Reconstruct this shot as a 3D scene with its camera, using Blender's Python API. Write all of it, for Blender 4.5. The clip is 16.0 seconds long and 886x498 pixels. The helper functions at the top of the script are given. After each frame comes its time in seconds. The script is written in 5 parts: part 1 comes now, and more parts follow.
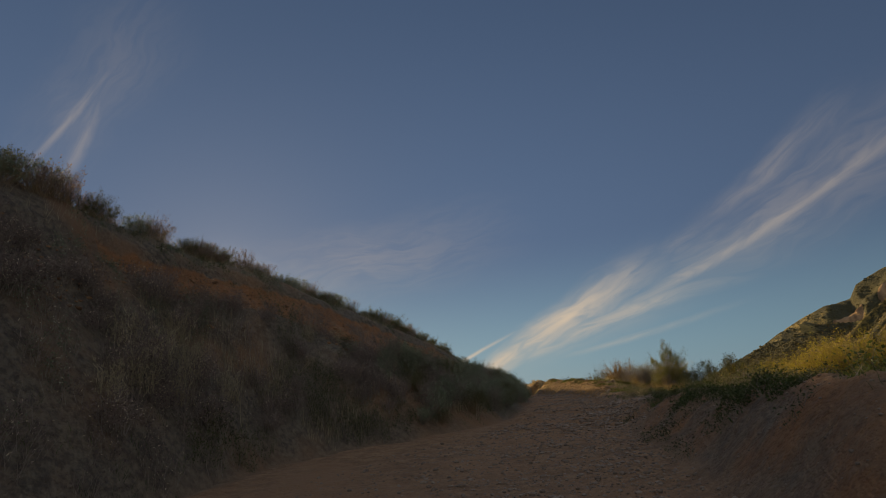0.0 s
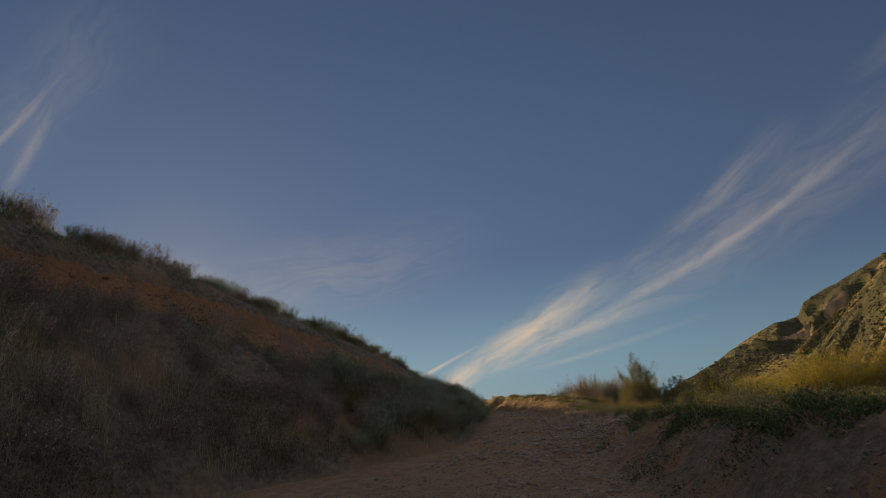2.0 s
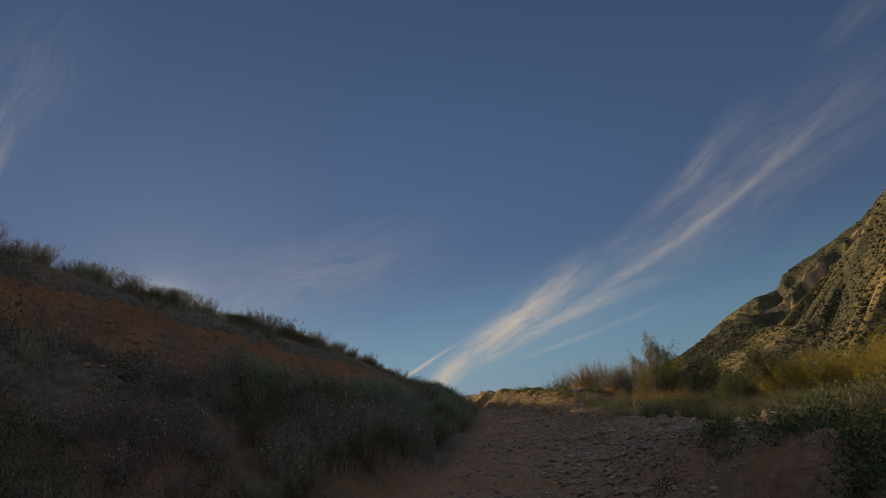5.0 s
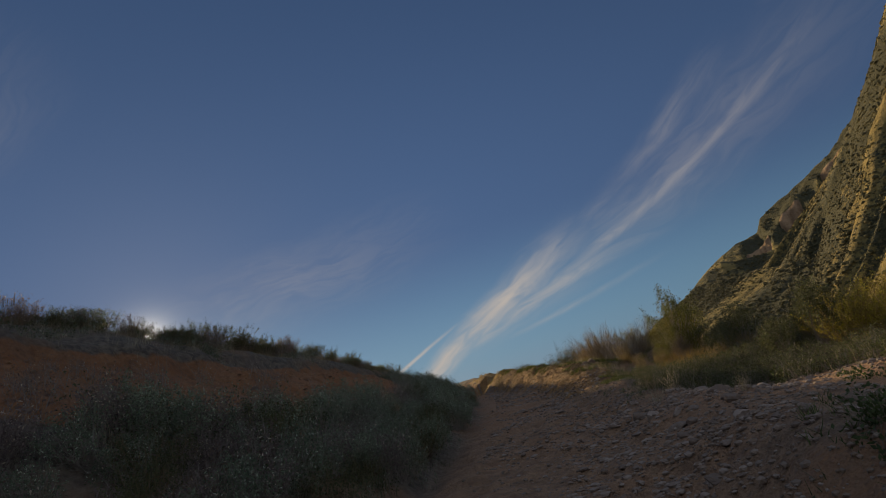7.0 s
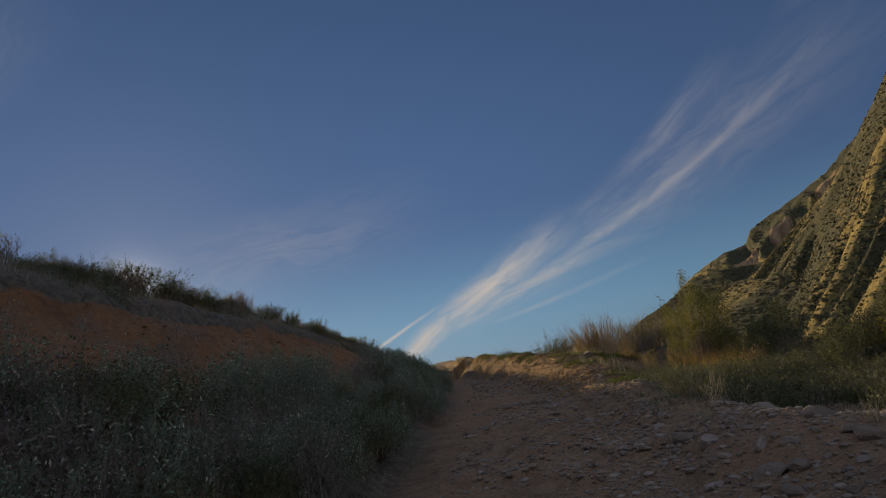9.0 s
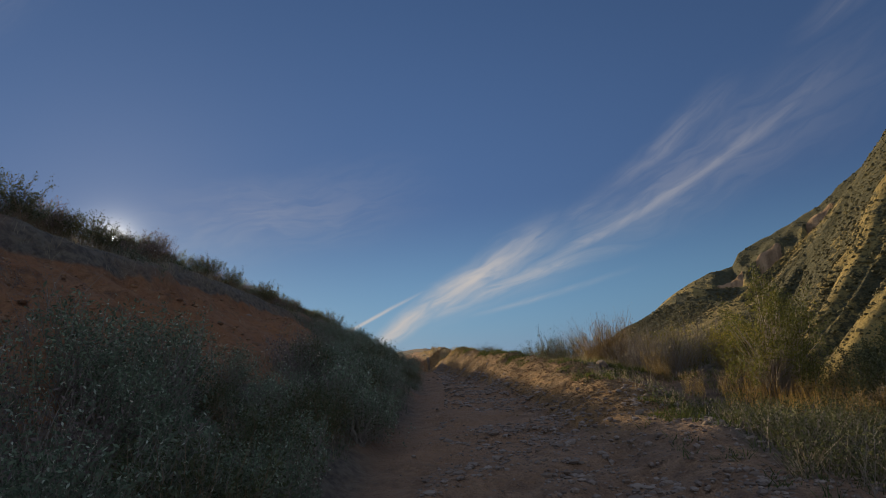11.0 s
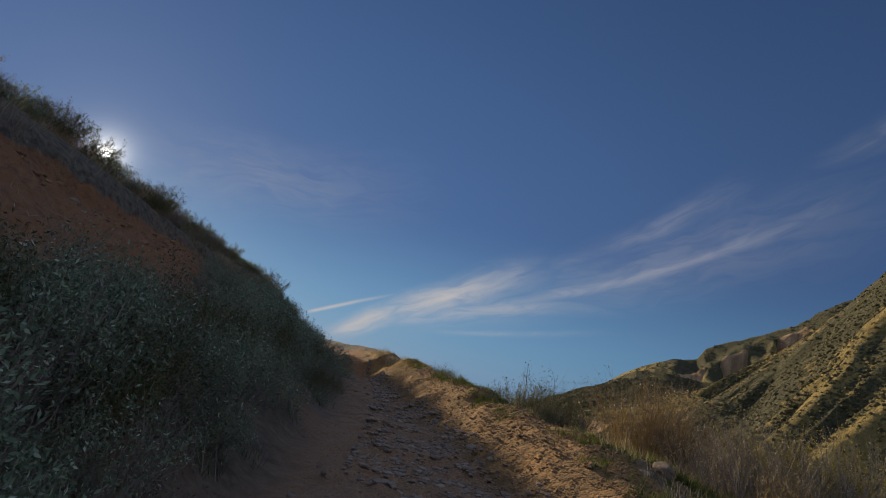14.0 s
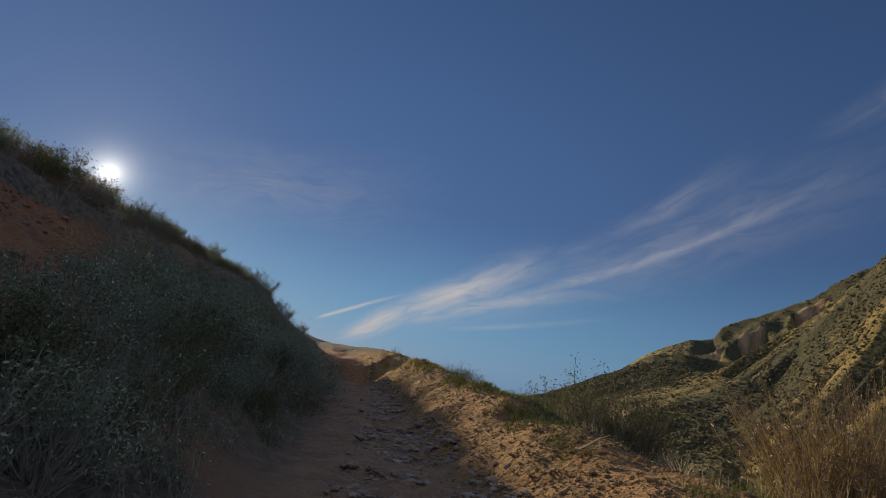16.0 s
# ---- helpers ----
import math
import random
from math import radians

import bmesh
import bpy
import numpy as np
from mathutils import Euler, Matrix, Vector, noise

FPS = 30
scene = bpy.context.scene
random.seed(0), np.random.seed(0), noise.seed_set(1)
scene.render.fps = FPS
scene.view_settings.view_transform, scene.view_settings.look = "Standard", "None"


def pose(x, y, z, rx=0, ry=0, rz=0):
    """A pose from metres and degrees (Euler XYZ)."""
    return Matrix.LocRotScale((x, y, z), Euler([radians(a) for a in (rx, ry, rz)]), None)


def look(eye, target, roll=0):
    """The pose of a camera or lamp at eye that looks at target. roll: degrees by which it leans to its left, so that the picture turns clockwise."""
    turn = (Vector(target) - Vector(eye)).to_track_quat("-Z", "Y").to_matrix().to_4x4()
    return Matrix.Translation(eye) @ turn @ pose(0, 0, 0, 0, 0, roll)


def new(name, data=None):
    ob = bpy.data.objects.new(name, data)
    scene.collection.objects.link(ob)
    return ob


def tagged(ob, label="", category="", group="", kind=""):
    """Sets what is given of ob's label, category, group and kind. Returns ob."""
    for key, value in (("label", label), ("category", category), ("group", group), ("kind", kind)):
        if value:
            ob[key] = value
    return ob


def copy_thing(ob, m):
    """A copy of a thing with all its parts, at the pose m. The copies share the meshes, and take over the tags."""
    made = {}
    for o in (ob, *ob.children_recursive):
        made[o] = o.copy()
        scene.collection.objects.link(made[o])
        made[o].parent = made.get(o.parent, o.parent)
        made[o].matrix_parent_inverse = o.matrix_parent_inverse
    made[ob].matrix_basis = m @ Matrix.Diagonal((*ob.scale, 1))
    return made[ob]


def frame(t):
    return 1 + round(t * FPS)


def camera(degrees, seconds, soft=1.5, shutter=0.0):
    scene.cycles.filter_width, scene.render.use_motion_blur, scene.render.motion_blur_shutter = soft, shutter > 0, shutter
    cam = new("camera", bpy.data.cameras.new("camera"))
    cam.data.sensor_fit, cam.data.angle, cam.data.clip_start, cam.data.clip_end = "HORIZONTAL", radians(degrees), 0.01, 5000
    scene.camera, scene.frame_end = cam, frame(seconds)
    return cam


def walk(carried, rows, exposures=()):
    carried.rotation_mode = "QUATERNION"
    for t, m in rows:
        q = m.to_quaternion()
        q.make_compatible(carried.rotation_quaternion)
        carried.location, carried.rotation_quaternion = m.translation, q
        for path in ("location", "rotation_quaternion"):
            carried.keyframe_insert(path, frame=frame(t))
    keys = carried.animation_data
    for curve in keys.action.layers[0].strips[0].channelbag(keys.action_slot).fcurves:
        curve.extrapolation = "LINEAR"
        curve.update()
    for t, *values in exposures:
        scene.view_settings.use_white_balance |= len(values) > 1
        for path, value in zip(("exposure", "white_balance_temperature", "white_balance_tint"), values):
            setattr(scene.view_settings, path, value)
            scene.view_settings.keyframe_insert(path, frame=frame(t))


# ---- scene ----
# The camera: a dash-mounted lens in a car that creeps up a rutted hill track.
cam = camera(77.63, 16.0, soft=0.6)
PATH = [
    (0.0, -0.000, 0.000, 1.600, 105.51, 3.97, 11.21),
    (0.5, 0.009, 0.509, 1.593, 105.75, 4.42, 10.93),
    (1.0, 0.008, 1.122, 1.623, 106.08, 5.47, 10.03),
    (1.5, 0.004, 1.853, 1.689, 106.14, 5.27, 8.61),
    (2.0, 0.011, 2.649, 1.752, 106.67, 4.09, 7.32),
    (2.5, 0.049, 3.481, 1.787, 106.68, 4.37, 6.44),
    (3.0, 0.064, 4.373, 1.833, 106.45, 4.89, 5.68),
    (3.5, 0.071, 5.264, 1.889, 105.95, 6.81, 6.14),
    (3.7, 0.059, 5.621, 1.913, 106.18, 6.56, 6.26),
    (5.8, -0.020, 9.258, 2.299, 106.10, 11.70, 7.05),
    (6.0, -0.007, 9.582, 2.326, 106.24, 13.11, 7.27),
    (6.5, 0.026, 10.386, 2.380, 105.56, 14.97, 6.89),
    (7.0, 0.024, 11.175, 2.411, 104.76, 15.63, 6.72),
    (7.5, 0.033, 11.899, 2.434, 104.59, 15.70, 6.42),
    (8.0, -0.004, 12.657, 2.435, 104.10, 15.35, 6.08),
    (8.5, -0.085, 13.526, 2.447, 102.99, 14.94, 5.49),
    (8.7, -0.115, 13.887, 2.446, 102.72, 12.32, 5.00),
    (10.8, -0.219, 18.574, 2.599, 100.49, 6.14, 2.54),
    (11.0, -0.238, 19.036, 2.600, 100.68, 3.94, 1.72),
    (11.5, -0.306, 20.194, 2.594, 101.84, -4.13, 0.07),
    (12.0, -0.289, 21.307, 2.595, 101.78, -5.54, -1.02),
    (12.5, -0.270, 22.433, 2.616, 102.11, -8.03, -1.81),
    (13.0, -0.227, 23.567, 2.642, 101.82, -7.78, -2.56),
    (13.5, -0.253, 24.714, 2.670, 102.23, -13.23, -3.33),
    (14.0, -0.195, 25.779, 2.680, 102.38, -12.44, -3.29),
    (14.5, -0.121, 26.809, 2.703, 102.49, -11.51, -3.41),
    (15.0, -0.072, 27.824, 2.723, 102.15, -10.14, -2.62),
    (15.5, -0.018, 28.834, 2.772, 101.92, -8.48, -2.42),
    (16.0, 0.000, 29.852, 2.807, 101.77, -8.82, -1.78),
]
walk(cam, [(t, pose(x, y, z, rx, ry, rz)) for t, x, y, z, rx, ry, rz in PATH],
     exposures=[(0.0, 0.02, 8200, 10), (3.5, -0.05, 7400, 10), (7.0, -0.22, 6650, 10), (11.0, 0.02, 6200, 10), (12.5, -0.05, 5900, 10), (14.0, -0.08, 5900, 10), (16.0, -0.08, 5950, 10)])

# ---- sky and sun ----
SUN_AZ, SUN_EL = -32.6, 11.9      # degrees, clockwise from +y, and above the horizon
SUN_WAY = Vector((math.sin(radians(SUN_AZ)) * math.cos(radians(SUN_EL)), math.cos(radians(SUN_AZ)) * math.cos(radians(SUN_EL)), math.sin(radians(SUN_EL))))


class Graph:
    """Short hand for building node trees."""

    def __init__(self, tree):
        self.tree = tree
        tree.nodes.clear()

    def put(self, value, socket):
        if isinstance(value, bpy.types.NodeSocket):
            self.tree.links.new(value, socket)
        elif value is not None:
            socket.default_value = value

    def add(self, kind):
        return self.tree.nodes.new(kind)

    def attribute(self, name):
        node = self.add("ShaderNodeAttribute")
        node.attribute_name = name
        return node.outputs["Fac"]

    def math(self, op, a, b=None, c=None, clamp=False):
        node = self.add("ShaderNodeMath")
        node.operation, node.use_clamp = op, clamp
        for value, socket in zip((a, b, c), node.inputs):
            self.put(value, socket)
        return node.outputs[0]

    def ramp(self, value, low, high, smooth=True):
        node = self.add("ShaderNodeMapRange")
        node.interpolation_type = "SMOOTHSTEP" if smooth else "LINEAR"
        self.put(value, node.inputs[0]), self.put(low, node.inputs[1]), self.put(high, node.inputs[2])
        return node.outputs[0]

    def noise(self, vector, scale, detail=4.0, rough=0.55, distortion=0.0, out=0):
        node = self.add("ShaderNodeTexNoise")
        self.put(vector, node.inputs["Vector"])
        node.inputs["Scale"].default_value, node.inputs["Detail"].default_value = scale, detail
        node.inputs["Roughness"].default_value, node.inputs["Distortion"].default_value = rough, distortion
        return node.outputs[out]

    def voronoi(self, vector, scale, feature="F1", out="Distance"):
        node = self.add("ShaderNodeTexVoronoi")
        node.feature = feature
        self.put(vector, node.inputs["Vector"])
        node.inputs["Scale"].default_value = scale
        return node.outputs[out]

    def mix(self, factor, a, b, kind="MIX"):
        node = self.add("ShaderNodeMix")
        node.data_type, node.blend_type = "RGBA", kind
        self.put(factor, node.inputs[0])
        for value, socket in ((a, node.inputs[6]), (b, node.inputs[7])):
            self.put((*value, 1.0) if isinstance(value, tuple) and len(value) == 3 else value, socket)
        return node.outputs[2]

    def scaled(self, vector, x, y, z):
        node = self.add("ShaderNodeMapping")
        self.put(vector, node.inputs["Vector"])
        node.inputs["Scale"].default_value = (x, y, z)
        return node.outputs[0]

    def xyz(self, x, y, z):
        node = self.add("ShaderNodeCombineXYZ")
        for value, socket in zip((x, y, z), node.inputs):
            self.put(value, socket)
        return node.outputs[0]


def build_sky():
    world = bpy.data.worlds.new("sky")
    scene.world = world
    world.use_nodes = True
    g = Graph(world.node_tree)
    sky = g.add("ShaderNodeTexSky")
    sky.sky_type, sky.sun_disc, sky.sun_elevation, sky.sun_rotation = "NISHITA", False, radians(SUN_EL), radians(SUN_AZ)
    sky.altitude, sky.air_density, sky.dust_density, sky.ozone_density = 600, 1.0, 0.3, 2.5
    way = g.add("ShaderNodeTexCoord").outputs["Generated"]
    parts = g.add("ShaderNodeSeparateXYZ")
    g.put(way, parts.inputs[0])
    az = g.math("MULTIPLY", g.math("ARCTAN2", parts.outputs[0], parts.outputs[1]), 57.2958)
    el = g.math("MULTIPLY", g.math("ARCSINE", parts.outputs[2]), 57.2958)
    flat = g.xyz(az, el, 0.0)
    # cirrus streaks and trails: start and end (azimuth, elevation), bend, half-width at both ends, strength
    streaks = [
        (-11.5, 2.6, -2.4, 6.7, 0.1, 0.17, 0.17, 0.95),
        (-1.0, 7.2, 0.9, 8.2, 0.0, 0.16, 0.12, 0.38),
        (-8.8, 1.2, 13.5, 12.6, 0.5, 0.8, 2.0, 1.0),
        (2.5, 5.8, 42.0, 24.0, -1.2, 0.40, 1.15, 0.42),
        (2.0, 6.4, 45.0, 23.5, -0.5, 1.4, 4.2, 0.20),
        (-3.0, 3.8, 20.5, 9.4, 0.8, 0.9, 0.60, 0.56),
        (-1.0, 3.2, 19.0, 7.1, -0.2, 0.32, 0.30, 0.27),
        (14.5, 13.8, 31.5, 22.8, 0.0, 0.7, 1.7, 0.25),
        (6.0, 9.2, 24.0, 18.2, 0.0, 1.0, 1.5, 0.15),
        (33.5, 23.6, 48.0, 31.0, 0.0, 0.8, 1.6, 0.13),
        (-50.8, 19.5, -42.0, 33.6, 0.0, 0.28, 0.7, 0.28),
        (-47.6, 18.5, -43.6, 30.5, 0.0, 0.35, 1.1, 0.26),
        (-51.0, 19.0, -38.0, 40.0, 0.0, 2.0, 4.5, 0.10),
        (-34.0, 12.6, 0.0, 17.0, 0.0, 2.6, 4.0, 0.18),
        (-7.0, 2.6, 17.0, 8.8, 0.9, 2.0, 1.4, 0.26),
    ]
    warp = g.math("SUBTRACT", g.noise(g.scaled(flat, 0.09, 0.16, 1), 1.0, 3.0), 0.5)
    total = None
    for x0, y0, x1, y1, bend, w0, w1, strength in streaks:
        length = math.hypot(x1 - x0, y1 - y0)
        ux, uy = (x1 - x0) / length, (y1 - y0) / length
        dx, dy = g.math("SUBTRACT", az, x0), g.math("SUBTRACT", el, y0)
        along = g.math("DIVIDE", g.math("ADD", g.math("MULTIPLY", dx, ux), g.math("MULTIPLY", dy, uy)), length)
        across = g.math("SUBTRACT", g.math("MULTIPLY", dy, ux), g.math("MULTIPLY", dx, uy))
        bow = g.math("MULTIPLY", g.math("MULTIPLY", along, g.math("SUBTRACT", 1.0, along)), 4 * bend)
        across = g.math("ADD", g.math("SUBTRACT", across, bow), g.math("MULTIPLY", warp, 0.7 * (w0 + w1)))
        width = g.math("MAXIMUM", g.math("MULTIPLY_ADD", along, w1 - w0, w0), 0.05)
        side = g.math("POWER", g.ramp(g.math("DIVIDE", g.math("ABSOLUTE", across), width), 1.9, 0.0), 1.4)
        ends = g.math("MULTIPLY", g.ramp(along, -0.06, 0.10 if strength > 0.34 else 0.45), g.ramp(along, 1.06, 0.42))
        grain = g.noise(g.xyz(g.math("MULTIPLY", along, length * 0.22), g.math("MULTIPLY", across, 1.1), strength * 9.0), 1.0, 4.0, 0.52, 0.7)
        veil = g.math("MULTIPLY", g.math("MULTIPLY", side, ends), g.math("MULTIPLY", g.math("MULTIPLY_ADD", g.ramp(grain, 0.22, 0.72), 0.72, 0.28), strength))
        total = veil if total is None else g.math("MAXIMUM", total, veil)
    cloud = g.math("MINIMUM", total, 1.0)
    # haze near the sun, a painted glow for lens bloom, and the disc
    dot = g.add("ShaderNodeVectorMath")
    dot.operation = "DOT_PRODUCT"
    g.put(way, dot.inputs[0])
    dot.inputs[1].default_value = SUN_WAY
    angle = g.math("MULTIPLY", g.math("ARCCOSINE", g.math("MINIMUM", dot.outputs["Value"], 0.999999)), 57.2958)
    halo = g.math("ADD", g.math("MULTIPLY", g.math("EXPONENT", g.math("MULTIPLY", angle, -1.15)), AUREOLE[0]),
                  g.math("MULTIPLY", g.math("EXPONENT", g.math("MULTIPLY", angle, -0.12)), AUREOLE[1]))
    halo = g.math("ADD", halo, g.math("MULTIPLY", g.ramp(angle, 0.5, 0.25), 200.0))
    # unseen pale veil added overhead and behind the camera, to brighten the shade
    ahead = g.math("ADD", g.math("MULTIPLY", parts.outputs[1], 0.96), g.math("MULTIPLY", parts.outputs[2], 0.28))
    unseen_fill = g.math("MULTIPLY", g.ramp(ahead, 0.60, 0.25), g.math("MULTIPLY_ADD", g.ramp(g.noise(g.scaled(way, 1.2, 3.0, 3.0), 1.6, 5.0), 0.3, 0.7), 0.38, 0.35))
    deep = g.mix(g.ramp(el, 2.0, 16.0), SKY_LOW, SKY_MID)
    deep = g.mix(g.ramp(el, 12.0, 48.0), deep, SKY_HIGH)
    base = g.mix(SKY_MIX, deep, sky.outputs[0])
    # the sky is darkest at right angles to the sun
    fade = g.math("MULTIPLY_ADD", g.ramp(angle, 25.0, 85.0), -0.32, 1.09)
    base = g.mix(1.0, base, g.xyz(fade, fade, fade), "MULTIPLY")
    lit = g.mix(g.math("MULTIPLY", cloud, 0.95), base, CLOUD)
    lit = g.mix(unseen_fill, lit, FILL_TINT)
    glow = g.mix(1.0, lit, g.mix(1.0, (1.0, 0.88, 0.68), g.xyz(halo, halo, halo), "MULTIPLY"), "ADD")
    back = g.add("ShaderNodeBackground")
    g.put(glow, back.inputs[0])
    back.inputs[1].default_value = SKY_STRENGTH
    g.put(back.outputs[0], g.add("ShaderNodeOutputWorld").inputs[0])


SKY_STRENGTH, SKY_MIX = 0.10, 0.10
# colour of the fill light added to the unseen part of the sky
FILL_TINT = (4.5, 5.3, 6.8)
SKY_LOW, SKY_MID, SKY_HIGH, CLOUD, AUREOLE = (1.25, 2.5, 3.9), (0.62, 1.15, 2.45), (0.36, 0.72, 1.62), (5.6, 5.0, 4.5), (20.0, 0.45)
build_sky()
sun = new("sun", bpy.data.lights.new("sun", "SUN"))
sun.data.energy, sun.data.angle, sun.data.color = 5.8, radians(0.53), (1.0, 0.77, 0.43)
sun.matrix_world = look(SUN_WAY * 100, (0, 0, 0))

# ---- materials ----
def surface(name, paint, rough=0.9, bump=None, strength=0.4, distance=0.05):
    """A matt material; paint(g, place) gives the colour socket, bump(g, place) the relief."""
    m = bpy.data.materials.new(name)
    m.use_nodes = True
    g = Graph(m.node_tree)
    place = g.add("ShaderNodeTexCoord").outputs["Object"]
    shader = g.add("ShaderNodeBsdfPrincipled")
    shader.inputs["Roughness"].default_value = rough
    g.put(paint(g, place), shader.inputs["Base Color"])
    if bump:
        node = g.add("ShaderNodeBump")
        node.inputs["Strength"].default_value, node.inputs["Distance"].default_value = strength, distance
        g.put(bump(g, place), node.inputs["Height"])
        g.put(node.outputs[0], shader.inputs["Normal"])
    g.put(shader.outputs[0], g.add("ShaderNodeOutputMaterial").inputs[0])
    return m


def soil_paint(g, place):
    bare, track, berm = g.attribute("bare"), g.attribute("track"), g.attribute("berm")
    big, fine = g.noise(place, 0.35, 4), g.noise(place, 7.0, 6, 0.65)
    streak = g.noise(g.scaled(place, 2.2, 2.2, 0.5), 1.3, 5, 0.6)
    earth = g.mix(g.ramp(fine, 0.3, 0.7), (0.20, 0.090, 0.038), (0.35, 0.175, 0.080))
    earth = g.mix(g.ramp(streak, 0.35, 0.68), earth, (0.31, 0.135, 0.055))
    earth = g.mix(g.ramp(g.noise(place, 2.1, 6, 0.7), 0.56, 0.72), earth, (0.14, 0.070, 0.036))
    litter = g.mix(g.ramp(fine, 0.35, 0.65), (0.085, 0.068, 0.052), (0.20, 0.160, 0.115))
    litter = g.mix(g.ramp(big, 0.45, 0.7), litter, (0.25, 0.14, 0.075))
    dust = g.mix(g.ramp(g.noise(place, 3.0, 6, 0.7), 0.3, 0.7), (0.21, 0.115, 0.062), (0.38, 0.225, 0.125))
    dust = g.mix(g.ramp(big, 0.45, 0.65), dust, (0.33, 0.185, 0.100))
    dust = g.mix(g.ramp(g.noise(place, 15.0, 4, 0.7), 0.58, 0.70), dust, (0.20, 0.125, 0.075))
    patchy = g.math("ADD", bare, g.math("MULTIPLY", g.math("SUBTRACT", g.noise(place, 0.9, 5, 0.6), 0.5), 0.9))
    colour = g.mix(g.ramp(patchy, 0.35, 0.65), litter, earth)
    colour = g.mix(track, colour, dust)
    ochre = g.mix(g.ramp(g.noise(place, 4.0, 6, 0.7), 0.3, 0.7), (0.170, 0.090, 0.032), (0.37, 0.202, 0.074))
    ochre = g.mix(g.ramp(fine, 0.55, 0.72), ochre, (0.20, 0.135, 0.070))
    return g.mix(g.ramp(g.math("ADD", berm, g.math("MULTIPLY", g.math("SUBTRACT", fine, 0.5), 0.8)), 0.3, 0.7), colour, ochre)


def soil_relief(g, place):
    clods = g.math("MULTIPLY", g.math("SUBTRACT", 1.0, g.voronoi(place, 9.0)), 0.5)
    grit = g.math("MULTIPLY", g.math("SUBTRACT", 1.0, g.voronoi(place, 27.0)), 0.28)
    return g.math("ADD", g.math("ADD", g.noise(place, 5.0, 8, 0.7), clods), grit)


MAT_SOIL = surface("dry_soil", soil_paint, 0.95, soil_relief, 1.0, 0.10)


def slope_paint(g, place):
    """Dry grass on the ribs, dark brush in the gullies, bare rock on the cliffs."""
    rib, fine = g.attribute("rib"), g.noise(place, 0.55, 5, 0.7)
    cover = g.math("ADD", g.math("MULTIPLY", rib, 0.75), g.math("MULTIPLY", g.math("SUBTRACT", g.noise(place, 0.030, 6, 0.68), 0.5), 1.8))
    cover = g.math("ADD", cover, g.math("MULTIPLY", g.math("SUBTRACT", fine, 0.5), 1.5))
    grass = g.mix(g.ramp(g.noise(place, 0.08, 5, 0.6), 0.35, 0.65), (0.190, 0.138, 0.038), (0.335, 0.238, 0.070))
    brush = g.mix(g.ramp(g.noise(place, 1.1, 4, 0.7), 0.4, 0.6), (0.040, 0.040, 0.015), (0.085, 0.072, 0.027))
    dotted = g.mix(g.ramp(cover, 0.66, 0.36), grass, brush)
    cliff = g.mix(g.ramp(g.noise(g.scaled(place, 1, 1, 0.15), 0.12, 5), 0.35, 0.7), (0.20, 0.120, 0.062), (0.46, 0.290, 0.155))
    return g.mix(g.ramp(g.attribute("cliff"), 0.35, 0.65), dotted, cliff)


MAT_SLOPE = surface("scrubby_mountain_slope", slope_paint, 0.95, lambda g, place: g.noise(place, 0.25, 8, 0.7), 1.0, 2.6)


# ---- the ground ----
def smooth_interp(v, xs, ys):
    """Piecewise cosine interpolation, so that the land has no creases."""
    xs, ys = np.asarray(xs, float), np.asarray(ys, float)
    v = np.asarray(v, float)
    return sum(np.interp(v + d, xs, ys) for d in (-2.0, -1.0, 0.0, 1.0, 2.0)) / 5


def fractal(x, y, scale, octaves=4, seed=0.0):
    """Cheap value noise on arrays, about -1 to 1."""
    total, amp, norm = 0.0, 1.0, 0.0
    for k in range(octaves):
        u, v = x * scale + seed * 3.17 + 11.3 * k, y * scale - seed * 1.71 + 7.9 * k
        iu, iv = np.floor(u), np.floor(v)
        fu, fv = u - iu, v - iv
        fu, fv = fu * fu * (3 - 2 * fu), fv * fv * (3 - 2 * fv)

        def lattice(a, b):
            n = np.sin(a * 127.1 + b * 311.7 + 17.0 * seed) * 43758.5453
            return (n - np.floor(n)) * 2 - 1
        total = total + amp * ((lattice(iu, iv) * (1 - fu) + lattice(iu + 1, iv) * fu) * (1 - fv)
                               + (lattice(iu, iv + 1) * (1 - fu) + lattice(iu + 1, iv + 1) * fu) * fv)
        norm, amp, scale = norm + amp, amp * 0.5, scale * 2
    return total / norm


def step(v, low, high):
    w = np.clip((v - low) / (high - low), 0, 1)
    return w * w * (3 - 2 * w)


def road_z(y):
    return smooth_interp(y, [-40, -10, 0, 30, 36, 45, 55, 80, 140], [-1.5, -0.3, 0, 1.2, 1.45, 1.4, 1.7, 3.0, 3.0])


def foot_x(y):
    return smooth_interp(y, [-40, 5, 10, 14, 17.5, 20, 23, 30, 36, 45, 50, 60, 80], [-5, -6.3, -6.6, -6.0, -2.3, -2.0, -1.8, -1.4, -1.5, -2.4, -3.6, -5.8, -10])


def ridge_x(y):
    return smooth_interp(y, [-40, -10, 5, 15, 25, 33, 40, 48, 60, 80, 140], [-7, -8.5, -10.3, -12, -12, -12.6, -14.8, -15.7, -13.4, -13.0, -20])


def ridge_z(y):
    return smooth_interp(y, [-40, -10, 5, 15, 25, 33, 40, 48, 60, 80, 140], [5.4, 6.1, 6.4, 7.15, 7.05, 7.0, 7.65, 7.75, 6.7, 4.01, 2.0])


def lip_x(y):
    return smooth_interp(y, [-40, 0, 10, 18, 22, 27, 32, 35, 38, 44, 51, 60, 75], [3.0, 3.0, 3.1, 2.8, 3.0, 2.7, 2.6, 1.9, 1.6, 0.9, -0.6, -2.2, -5.0])


